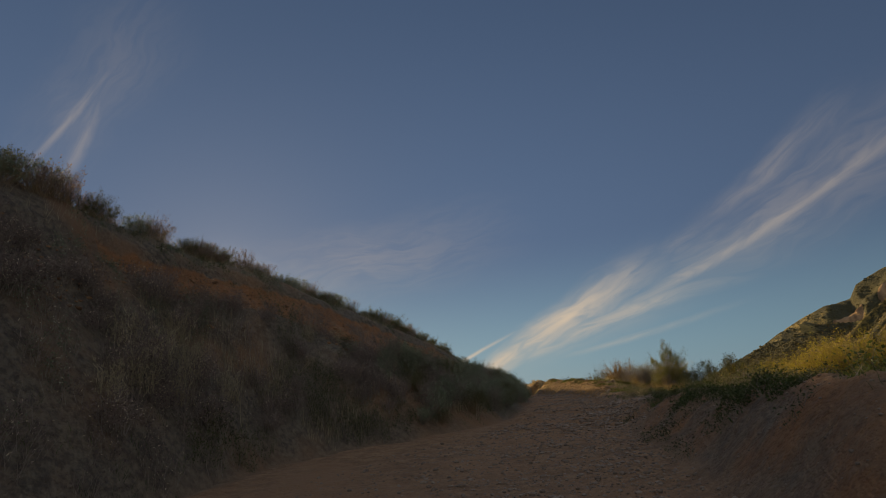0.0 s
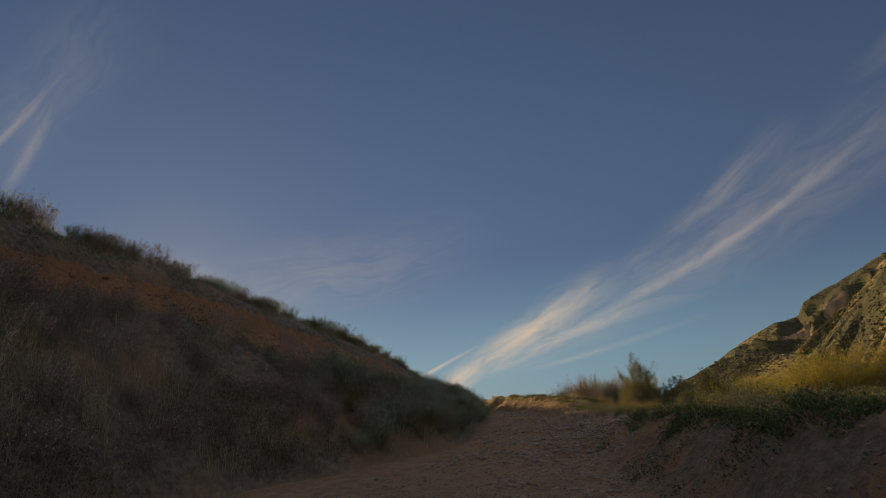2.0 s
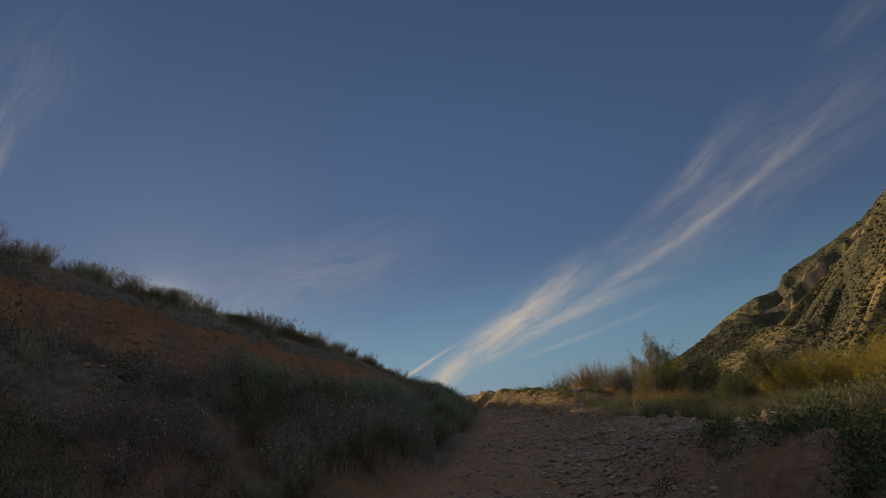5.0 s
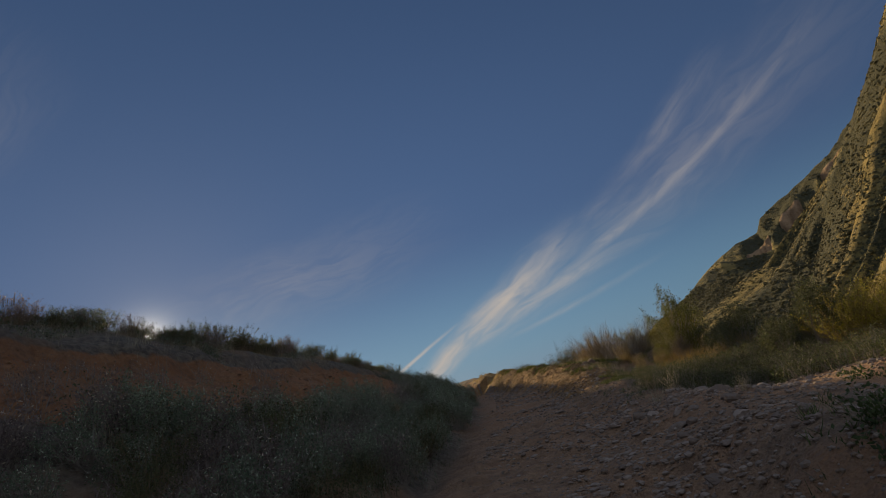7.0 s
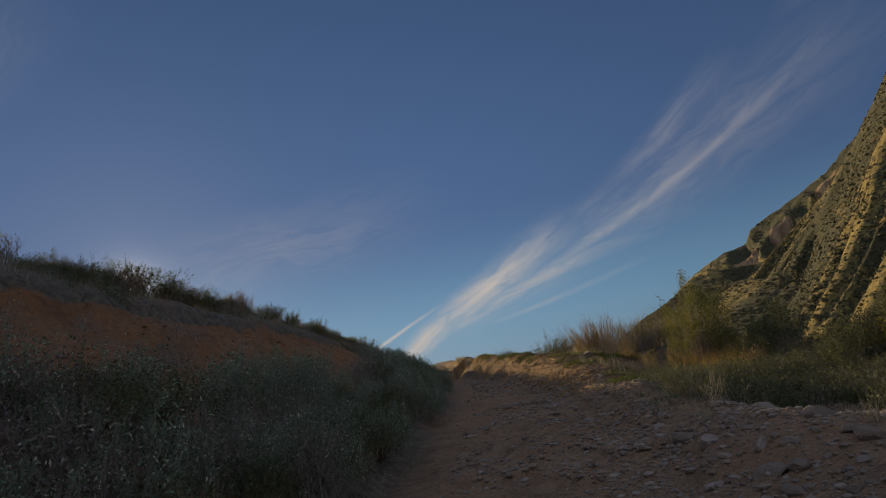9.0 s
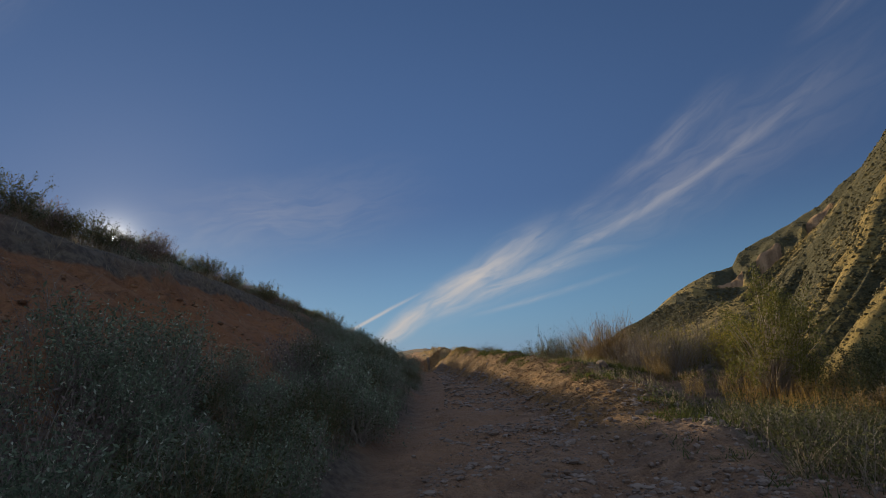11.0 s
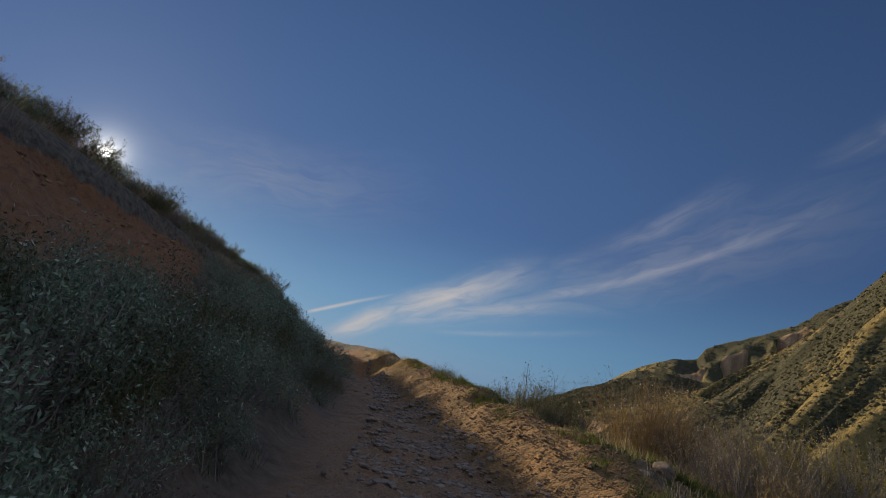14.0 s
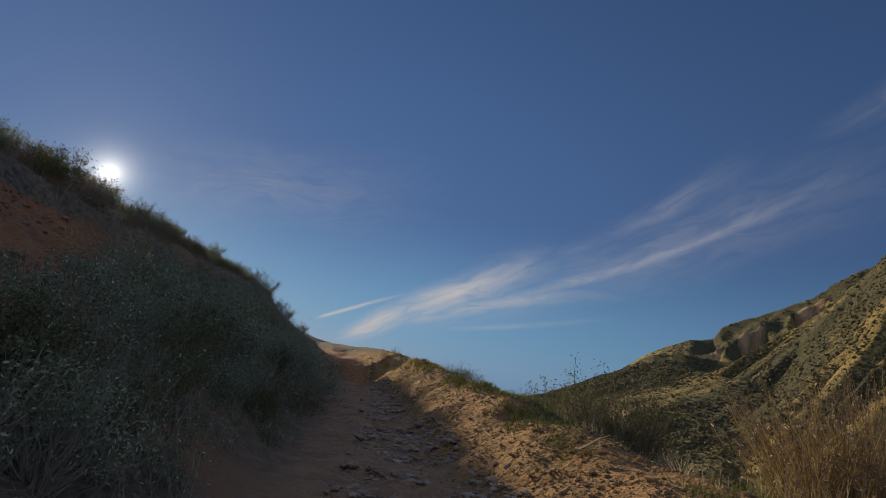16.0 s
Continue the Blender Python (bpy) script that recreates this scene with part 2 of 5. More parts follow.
def lip_h(y):
    return smooth_interp(y, [-40, 0, 10, 18, 22, 27, 33, 40, 50, 60, 80], [1.1, 1.1, 1.0, 0.5, 0.22, 0.36, 0.74, 0.92, 1.15, 0.4, 0.2])


def edge_x(y):
    return smooth_interp(y, [-40, 0, 20, 28, 33, 38, 50, 60, 80], [16, 14, 11, 8.5, 5.2, 3.4, 1.6, -0.6, -4.0])


def cut_top(y):
    """Height over the track of the grassy lip of the bare cut."""
    return smooth_interp(y, [-40, 5, 12, 18, 22, 28, 34, 39, 46, 60], [5.2, 5.3, 5.2, 4.7, 3.9, 3.15, 3.3, 2.7, 2.9, 2.4])


def brush_line(x, y):
    """Uneven upper limit of the brush at the foot of the bank, over the track."""
    return cut_foot(y) + np.maximum((0.5 + 0.7 * step(y, 21, 14) + 1.7 * fractal(x, y, 0.17, 3, 7.0)) * step(y, 28, 19) + 0.7 * fractal(x, y, 0.3, 3, 7.0), -0.6)


def cut_foot(y):
    return smooth_interp(y, [-40, 5, 11, 14.5, 17, 19.5, 22, 25, 30, 35, 40, 45, 60], [3.4, 3.4, 3.3, 2.9, 1.9, 1.4, 1.7, 1.5, 1.25, 1.25, 1.9, 2.8, 2.6])


def ground_z(x, y):
    z0 = road_z(y)
    xf, xr, zr = foot_x(y), ridge_x(y), ridge_z(y)
    w = np.clip((xf - x) / (xf - xr), 0, None)
    bulge = 0.25 + 0.22 * step(y, 44, 56)
    rise = np.where(w < 1, w * (1 + bulge - bulge * w), 1 - 0.03 * (w - 1))
    rise = np.where(w > 6, 0.85 - 0.10 * (w - 6), rise)
    left = np.maximum((zr - z0) * rise, -25)
    rough = fractal(x, y, 0.5, 4, 1.0)
    left = left + rough * 0.30 * step(w, 0.0, 0.4) * step(w, 3, 1.2)
    top, low = cut_top(y) + 0.35 * fractal(x, y, 0.45, 3, 12.0), cut_foot(y)
    on_cut = step(left, low, low + 0.5) * step(left, top + 0.1, top - 0.3) * step(w, 0.0, 0.05)
    left = left + 0.42 * step(left, top - 0.12, top + 0.10) * step(left, top + 2.2, top + 0.2) * step(w, 0.0, 0.1)
    left = left + on_cut * (0.26 * fractal(x * 0.5, y * 2.0, 0.9, 4, 14.0) + 0.20 * fractal(x, y, 2.2, 3, 15.0))
    xl, hl, xe = lip_x(y), lip_h(y), edge_x(y)
    berm = hl * step(x, xl - 1.5, xl) * (1 + (0.25 + 0.2 * step(y, 30, 24)) * fractal(x, y, 0.7, 3, 5.0))
    berm = berm + 0.05 * fractal(x, y, 1.9, 3, 25.0) * step(x, xl - 1.5, xl - 0.8) * step(y, 24, 30)
    berm = berm + 0.045 * fractal(x, y, 4.6, 2, 26.0) * step(x, xl - 1.5, xl - 0.8) * step(x, xl + 2.5, xl + 1.5) * step(y, 24, 30)
    scarp = (-0.35 + 0.75 * step(y + 0.5 * fractal(x, y, 0.9, 2, 27.0), 54.6, 55.5)) * step(y, 50, 53) * step(y, 68, 60) * step(x, -5.0, -3.6) * step(x, 0.3, -1.2)
    drop = np.where(x > xe, -0.50 * (x - xe), 0.0)
    drop = np.maximum(drop, -16 - 0.02 * np.clip(x - xe, 0, 800))
    ruts = 0.07 * fractal(x * 1.0, y * 0.4, 1.3, 4, 3.0) + 0.045 * fractal(x, y, 2.6, 3, 4.0)
    ledges = np.abs(fractal(x * 0.7 + y * 0.5, y * 0.8 - x * 0.3, 1.1, 3, 6.0))
    ruts = ruts + 0.09 * step(ledges, 0.10, 0.20) * step(x, xf, xf + 1.0) * step(x, xl, xl - 1.0) * step(y, 12, 18)
    far = np.hypot(x, y)
    fall = -0.03 * np.clip(far - 150, 0, 900) - 0.05 * np.clip(far - 700, 0, 2000)
    fall = fall - 0.36 * np.clip(x - xl - 0.35, 0, 3.0) * step(y, 32, 36) * step(y, 70, 58)
    fall = fall - 0.38 * step(x, xl + 0.2, xl + 1.6) * step(y, 19, 24) * step(y, 33.5, 30.5)
    return z0 + left + berm + scarp + drop + ruts + fall


def spread(dense_from, dense_to, pitch, low, high, growth=1.07):
    mid = list(np.arange(dense_from, dense_to, pitch))
    out, d = [], pitch
    v = dense_from
    while v > low:
        d *= growth
        v -= d
        out.append(v)
    up, d, v = [], pitch, mid[-1]
    while v < high:
        d *= growth
        v += d
        up.append(v)
    return np.array(out[::-1] + mid + up)


def sheet(name, x, y, z, material, attributes=(), smooth=True):
    """A grid mesh from three arrays of the same two-dimensional shape."""
    rows, cols = x.shape
    mesh = bpy.data.meshes.new(name)
    verts = np.stack([x, y, z], -1).reshape(-1, 3)
    k = np.arange(rows * cols).reshape(rows, cols)
    quads = np.stack([k[:-1, :-1], k[:-1, 1:], k[1:, 1:], k[1:, :-1]], -1).reshape(-1, 4)
    mesh.vertices.add(len(verts)), mesh.loops.add(quads.size), mesh.polygons.add(len(quads))
    mesh.vertices.foreach_set("co", verts.ravel())
    mesh.loops.foreach_set("vertex_index", quads.ravel())
    mesh.polygons.foreach_set("loop_start", np.arange(0, quads.size, 4))
    mesh.polygons.foreach_set("use_smooth", np.full(len(quads), smooth))
    mesh.update()
    for key, values in attributes:
        mesh.attributes.new(key, "FLOAT", "POINT").data.foreach_set("value", np.asarray(values, float).ravel())
    mesh.materials.append(material)
    return new(name, mesh)


def over_track(x, y):
    return ground_z(x, y) - road_z(y)


def hill_w(x, y):
    return (foot_x(y) - x) / (foot_x(y) - ridge_x(y))


def build_ground():
    xs, ys = spread(-18.0, 10.0, 0.16, -4500, 4500), spread(-1.0, 56.0, 0.18, -4500, 4500)
    x, y = np.meshgrid(xs, ys)
    z = ground_z(x, y)
    w = hill_w(x, y)
    n = 0.12 * fractal(x, y, 0.25, 3, 9.0)
    over = z - road_z(y)
    line = brush_line(x, y)
    bare = step(over + 3 * n, line - 0.4, line + 0.3) * step(over + n, cut_top(y) + 0.35, cut_top(y) + 0.05) * step(w, 0.0, 0.1)
    track = step(x, foot_x(y) - 0.3, foot_x(y) + 0.5) * step(x, lip_x(y) + 0.5 + 3 * n, lip_x(y) + 0.1 + 3 * n)
    track = track * step(y, 57, 50)
    track = track * (1 - 0.85 * step(x, lip_x(y) - 1.5, lip_x(y) - 0.8) * step(y, 19, 14))
    track = np.maximum(track, step(x, 1.0, 2.0) * step(x + 5 * n, 6.2, 5.2) * step(y, 15, 18) * step(y, 26, 23))
    track = track * (1 - 0.65 * step(x, lip_x(y) - 1.3, lip_x(y) - 0.7) * step(y, 24, 32))
    bare = np.maximum(bare, 0.48 * step(x, lip_x(y) - 1.6, lip_x(y) - 1.0) * step(x, lip_x(y) + 0.7, lip_x(y) + 0.1) * step(y, 20, 15))
    bare = np.maximum(bare, step(y, 46, 53) * step(y, 75, 66) * step(x, foot_x(y) - 1, foot_x(y) + 1) * step(x, 9, 3))
    berm = step(x, lip_x(y) - 1.5, lip_x(y) - 0.9) * step(x, lip_x(y) + 0.75 + 3 * n, lip_x(y) + 0.25 + 3 * n) * step(y, 24, 31) * step(x, -5, -2)
    return tagged(sheet("ground", x, y, z, MAT_SOIL, (("bare", bare), ("track", track), ("berm", berm))), "dry brown hillside ground with a rutted dirt track", "ground", kind="structure")


build_ground()


# ---- the mountain across the valley ----
def mountain(name, az0, az1, r0, r1, crest_r, crest, base, seed, gully, label, cliffs=None, n_az=380, n_r=150, relief=1.0):
    """A flank seen from the track: it rises from r0 to its crest and falls away behind it."""
    az, r = np.meshgrid(np.linspace(az0, az1, n_az), np.linspace(r0, r1, n_r))
    top_el = np.interp(az, crest[0], crest[1])
    rc = np.interp(az, crest_r[0], crest_r[1])
    x, y = r * np.sin(np.radians(az)), r * np.cos(np.radians(az))
    w = (r - r0) / (rc - r0)
    top = rc * np.tan(np.radians(top_el)) + 2.5
    prof = np.where(w < 1, w ** 0.9, 1 - 0.5 * (w - 1))
    z = base + (top - base) * prof
    ribs = 1 - 2.2 * np.abs(fractal(az * 0.28 + w * 1.5, w * 0.9, 1.0, 5, seed + 6))
    ridges = 0.45 * (1 - np.abs(fractal(x, y, 1 / gully, 4, seed)) * 2) + 0.75 * ribs
    fine = fractal(x, y, 4 / gully, 4, seed + 2)
    body = step(w, 0.0, 0.25) * (0.25 + 0.75 * step(w, 1.0, 0.75))
    z = z + (ridges * 0.21 + fine * 0.03) * gully * body * (1 + (relief - 1) * step(w, 0.85, 0.6)) * (top - base) / 90
    cliff = np.zeros_like(z)
    if cliffs:
        for a, wa, w0, w1, high in cliffs:
            there = step(np.abs(az - a + 0.6 * fractal(az, w * 10, 0.9, 3, 4.0)), wa, wa * 0.6)
            z = z - high * there * step(w, w0 - 0.30, w0) * step(w, w0 + 0.03, w0)
            cliff = np.maximum(cliff, there * step(w, w0 - 0.07, w0 - 0.03) * step(w, w0 + 0.07, w0 + 0.035))
    rib = np.clip(0.5 + 0.3 * (ridges - ridges.mean()) / ridges.std(), 0, 1)
    tagged(sheet(name, x, y, z, MAT_SLOPE, (("cliff", cliff), ("rib", rib))), label, "mountain", kind="structure")
    return x, y, z, cliff, rib


def flank(name, crest, toe, width, seed, rib, deep, label, cliffs=(), grass=0.45):
    """A slope that falls away to the left of a crest line, cut by gullies. crest: azimuth, elevation and distance from the upper track."""
    crest = np.array(crest, float)
    az, el, far = np.radians(crest[:, 0]), np.radians(crest[:, 1]), crest[:, 2]
    cx, cy, cz = far * np.sin(az), 29 + far * np.cos(az), 2.7 + far * np.tan(el)
    along = np.concatenate([[0], np.cumsum(np.hypot(np.diff(cx), np.diff(cy)))])
    u, v = np.meshgrid(np.linspace(0, along[-1], 460), np.concatenate([np.linspace(-0.7, 0, 24)[:-1], np.linspace(0, 1.15, 140)]))
    wander = 9 * fractal(u, u * 0 + seed, 1 / 42.0, 3, seed) * step(v, 0.0, 0.3)
    x = np.interp(u, along, cx) - 0.97 * width * v
    y = np.interp(u, along, cy) - 0.24 * width * v + wander
    top = np.interp(u, along, cz) + 2.2 * fractal(u, u * 0, 1 / 17.0, 4, seed + 1)
    fall = np.where(v > 0, (1 - np.clip(v, 0, 1.15)) * (1 - 0.25 * np.clip(v, 0, 1)), 1 + 0.55 * v)
    s = u / rib + 0.9 * v + 0.35 * fractal(u, v * 60, 1 / 30.0, 3, seed + 2)
    ridge = 1.12 - 2.3 * np.sqrt(fractal(s, v * 0.55, 1.0, 3, seed + 3) ** 2 + 0.012)
    small = 1 - 2 * np.abs(fractal(s * 3.1, v * 1.6, 1.0, 3, seed + 4))
    body = step(v, 0.04, 0.50) * step(v, 1.2, 0.8)
    z = toe + (top - toe) * fall + body * (deep * (ridge - 0.3) + 0.38 * deep * small) + 0.5 * fractal(x, y, 1 / 6.0, 4, seed + 5)
    cliff = np.zeros_like(z)
    for a, half, v0, drop in cliffs:
        there = step(np.abs(u / along[-1] - a + 0.02 * fractal(u, v * 40, 0.08, 3, 2.0)), half, half * 0.6)
        z = z - drop * there * step(v, v0, v0 + 0.035) * step(v, v0 + 0.5, v0 + 0.2)
        cliff = np.maximum(cliff, there * step(v, v0 - 0.01, v0 + 0.01) * step(v, v0 + 0.075, v0 + 0.045))
    cover = np.clip(grass + 0.32 * (ridge - ridge.mean()) / ridge.std() + 0.15 * small, 0, 1)
    tagged(sheet(name, x, y, z, MAT_SLOPE, (("cliff", cliff), ("rib", cover))), label, "mountain", kind="structure")
    return x, y, z, cliff, cover


def slope_scrub(name, seed, land, n, size, label):
    """Rounded scrub dotted over a far slope, thickest in the gullies."""
    rng = np.random.default_rng(seed)
    x, y, z, cliff, rib = land
    i, j = rng.integers(0, x.shape[0] - 1, n), rng.integers(0, x.shape[1] - 1, n)
    a, b = rng.uniform(0, 1, n), rng.uniform(0, 1, n)
    spot = [g[i, j] * (1 - a) * (1 - b) + g[i + 1, j] * a * (1 - b) + g[i, j + 1] * (1 - a) * b + g[i + 1, j + 1] * a * b for g in (x, y, z)]
    keep = (cliff[i, j] < 0.3) & (fractal(spot[0], spot[1], 0.035, 3, seed) * 0.9 + 0.45 - 0.8 * rib[i, j] > rng.uniform(-0.6, 0.5, n))
    spot = np.stack(spot, -1)[keep]
    turn = np.arange(6) * np.pi / 3
    low = np.stack([np.cos(turn), np.sin(turn), 0 * turn - 0.15], -1)
    mid = np.stack([0.85 * np.cos(turn + 0.5), 0.85 * np.sin(turn + 0.5), 0 * turn + 0.55], -1)
    unit = np.concatenate([low, mid, [[0, 0, 0.95]]])
    k = np.arange(6)
    k2 = (k + 1) % 6
    tris = np.concatenate([np.stack([k, k2, k + 6], -1), np.stack([k2, k2 + 6, k + 6], -1), np.stack([k + 6, k2 + 6, 0 * k + 12], -1)])
    m = len(spot)
    big = size * np.clip(rng.lognormal(0, 0.4, (m, 1, 1)), 0.4, 2.2)
    verts = unit[None] * big * rng.uniform(0.65, 1.25, (m, len(unit), 1)) + spot[:, None, :]
    faces = (tris[None] + (np.arange(m) * len(unit))[:, None, None]).reshape(-1, 3)
    tagged(new(name, raw_mesh(name, verts.reshape(-1, 3), faces, MAT_FARSCRUB)), label, "scrub", kind="stuff")


# ---- plants ----
def leaf_paint(dark, light, speck=None):
    def paint(g, place):
        node = g.add("ShaderNodeNewGeometry")
        each = node.outputs["Random Per Island"]
        plant = g.add("ShaderNodeObjectInfo").outputs["Random"]
        colour = g.mix(g.math("MULTIPLY", each, g.math("MULTIPLY_ADD", plant, 0.7, 0.65)), dark, light)
        colour = g.mix(g.ramp(g.noise(place, 0.9, 3), 0.38, 0.66), colour, g.mix(0.72, colour, dark))
        return g.mix(g.ramp(each, 0.93, 0.94), colour, speck) if speck else colour
    return paint


def leafy(name, dark, light, speck=None, through_light=0.35):
    """A thin leaf or blade: some of the light goes through it."""
    m = surface(name, leaf_paint(dark, light, speck), 0.75)
    g = m.node_tree
    out = next(n for n in g.nodes if n.bl_idname == "ShaderNodeOutputMaterial")
    body = next(n for n in g.nodes if n.bl_idname == "ShaderNodeBsdfPrincipled")
    veil, both = g.nodes.new("ShaderNodeBsdfTranslucent"), g.nodes.new("ShaderNodeMixShader")
    g.links.new(body.inputs["Base Color"].links[0].from_socket, veil.inputs["Color"])
    both.inputs[0].default_value = through_light
    g.links.new(body.outputs[0], both.inputs[1])
    g.links.new(veil.outputs[0], both.inputs[2])
    g.links.new(both.outputs[0], out.inputs[0])
    return m


MAT_SAGE = leafy("grey_green_sage_leaf", (0.085, 0.110, 0.062), (0.34, 0.395, 0.240), (0.50, 0.52, 0.38))
MAT_RUST = leafy("rust_brown_dry_leaf", (0.115, 0.080, 0.072), (0.35, 0.255, 0.215), (0.62, 0.50, 0.36))
MAT_WILLOW = leafy("yellow_green_leaf", (0.17, 0.155, 0.018), (0.44, 0.36, 0.045), None, 0.55)
MAT_SHRUB = leafy("green_shrub_leaf", (0.078, 0.084, 0.018), (0.27, 0.245, 0.044), None, 0.36)
MAT_OLIVE = leafy("olive_green_leaf", (0.055, 0.062, 0.022), (0.15, 0.15, 0.058), None, 0.35)
MAT_STRAW = leafy("dry_straw", (0.28, 0.225, 0.135), (0.58, 0.48, 0.32), None, 0.40)
MAT_GOLD = leafy("yellow_reed", (0.26, 0.185, 0.045), (0.52, 0.40, 0.115), None, 0.45)
MAT_GREEN = leafy("fresh_green_grass", (0.045, 0.065, 0.018), (0.13, 0.155, 0.040), None, 0.40)
MAT_MOSS = leafy("yellow_green_moss", (0.060, 0.074, 0.014), (0.20, 0.205, 0.036), None, 0.35)
MAT_FARSCRUB = leafy("far_scrub_leaf", (0.090, 0.080, 0.031), (0.175, 0.142, 0.054), None, 0.45)
MAT_BRUSH = surface("dry_brown_stem", lambda g, p: g.mix(g.noise(p, 9.0, 3), (0.13, 0.085, 0.045), (0.30, 0.20, 0.105)), 0.85)
MAT_AMBER = leafy("amber_grass_blade", (0.26, 0.165, 0.050), (0.52, 0.345, 0.115), None, 0.45)
MAT_BROOM = leafy("golden_broom_stem", (0.17, 0.115, 0.045), (0.38, 0.265, 0.105), None, 0.35)
MAT_TWIG = surface("weathered_twig", lambda g, p: g.mix(g.noise(p, 14.0, 3), (0.14, 0.11, 0.085), (0.36, 0.30, 0.24)), 0.85)


def raw_mesh(name, verts, faces, material, smooth=False):
    """A mesh from arrays: verts (n, 3), faces (m, 3 or 4)."""
    mesh = bpy.data.meshes.new(name)
    verts, faces = np.asarray(verts, np.float32), np.asarray(faces, np.int32)
    size = faces.shape[1]
    mesh.vertices.add(len(verts)), mesh.loops.add(faces.size), mesh.polygons.add(len(faces))
    mesh.vertices.foreach_set("co", verts.ravel())
    mesh.loops.foreach_set("vertex_index", faces.ravel())
    mesh.polygons.foreach_set("loop_start", np.arange(0, faces.size, size, dtype=np.int32))
    mesh.polygons.foreach_set("use_smooth", np.full(len(faces), smooth))
    mesh.update()
    mesh.materials.append(material)
    return mesh


def stalks(rng, base, height, lean, bend, segments=4):
    """Centre lines of n stalks: (n, segments + 1, 3). lean: (n, 2) sideways run per metre of height."""
    n = len(base)
    t = np.linspace(0, 1, segments + 1)[None, :, None]
    line = np.zeros((n, segments + 1, 3))
    side = lean[:, None, :] * (t * (1 - bend) + bend * t * t)
    line[:, :, :2] = base[:, None, :2] + side * height[:, None, None]
    line[:, :, 2] = base[:, None, 2] + (t[:, :, 0] * (1 - 0.18 * bend * t[:, :, 0])) * height[:, None]
    line[:, 1:, :2] += rng.normal(0, 0.035, (n, segments, 2)) * height[:, None, None]
    return line


def blade_strips(rng, line, width):
    """Flat tapering blades along centre lines."""
    n, k, _ = line.shape
    turn = rng.uniform(0, 2 * np.pi, n)
    side = np.stack([np.cos(turn), np.sin(turn), np.zeros(n)], -1)[:, None, :]
    taper = (1 - 0.85 * np.linspace(0, 1, k))[None, :, None] * width[:, None, None] * 0.5
    verts = np.stack([line - side * taper, line + side * taper], 2).reshape(-1, 3)
    i = (np.arange(n)[:, None] * k + np.arange(k - 1)[None, :]) * 2
    faces = np.stack([i, i + 1, i + 3, i + 2], -1).reshape(-1, 4)
    return verts, faces


def twig_tubes(line, radius):
    """Three-sided tapering tubes along centre lines."""
    n, k, _ = line.shape
    ang = np.arange(3) * 2 * np.pi / 3
    ring = np.stack([np.cos(ang), np.sin(ang), np.zeros(3)], -1)[None, None]
    taper = (1 - 0.75 * np.linspace(0, 1, k))[None, :, None, None] * radius[:, None, None, None]
    verts = (line[:, :, None, :] + ring * taper).reshape(-1, 3)
    base = (np.arange(n)[:, None, None] * k + np.arange(k - 1)[None, :, None]) * 3
    a = np.arange(3)[None, None, :]
    b = (a + 1) % 3
    faces = np.stack([base + a, base + b, base + 3 + b, base + 3 + a], -1).reshape(-1, 4)
    return verts, faces


def leaves_on(rng, line, per, size, low=0.35, out=0.06, droop=0.0, slim=0.17):
    """Small leaves, each a folded kite, scattered round the upper part of centre lines."""
    n, k, _ = line.shape
    which = np.repeat(np.arange(n), per)
    t = rng.uniform(low, 1.0, len(which)) * (k - 1)
    i = np.minimum(t.astype(int), k - 2)
    f = (t - i)[:, None]
    spot = line[which, i] * (1 - f) + line[which, i + 1] * f + rng.normal(0, out, (len(which), 3))
    way = rng.normal(0, 1, (len(which), 3))
    way[:, 2] = way[:, 2] * 0.6 + 0.7 - droop
    way /= np.linalg.norm(way, axis=1, keepdims=True)
    flat = np.cross(way, rng.normal(0, 1, way.shape))
    flat /= np.linalg.norm(flat, axis=1, keepdims=True) + 1e-9
    long = size * rng.uniform(0.6, 1.4, (len(which), 1))
    wide = long * slim
    verts = np.stack([spot, spot + way * long * 0.5 + flat * wide, spot + way * long, spot + way * long * 0.5 - flat * wide], 1).reshape(-1, 3)
    faces = np.arange(len(verts)).reshape(-1, 4)
    return verts, faces


def around(rng, n, radius):
    turn, r = rng.uniform(0, 2 * np.pi, n), radius * np.sqrt(rng.uniform(0, 1, n))
    return np.stack([r * np.cos(turn), r * np.sin(turn)], -1)


def part(name, mesh, parent, label=""):
    ob = new(name, mesh)
    ob.parent = parent
    return tagged(ob, label)


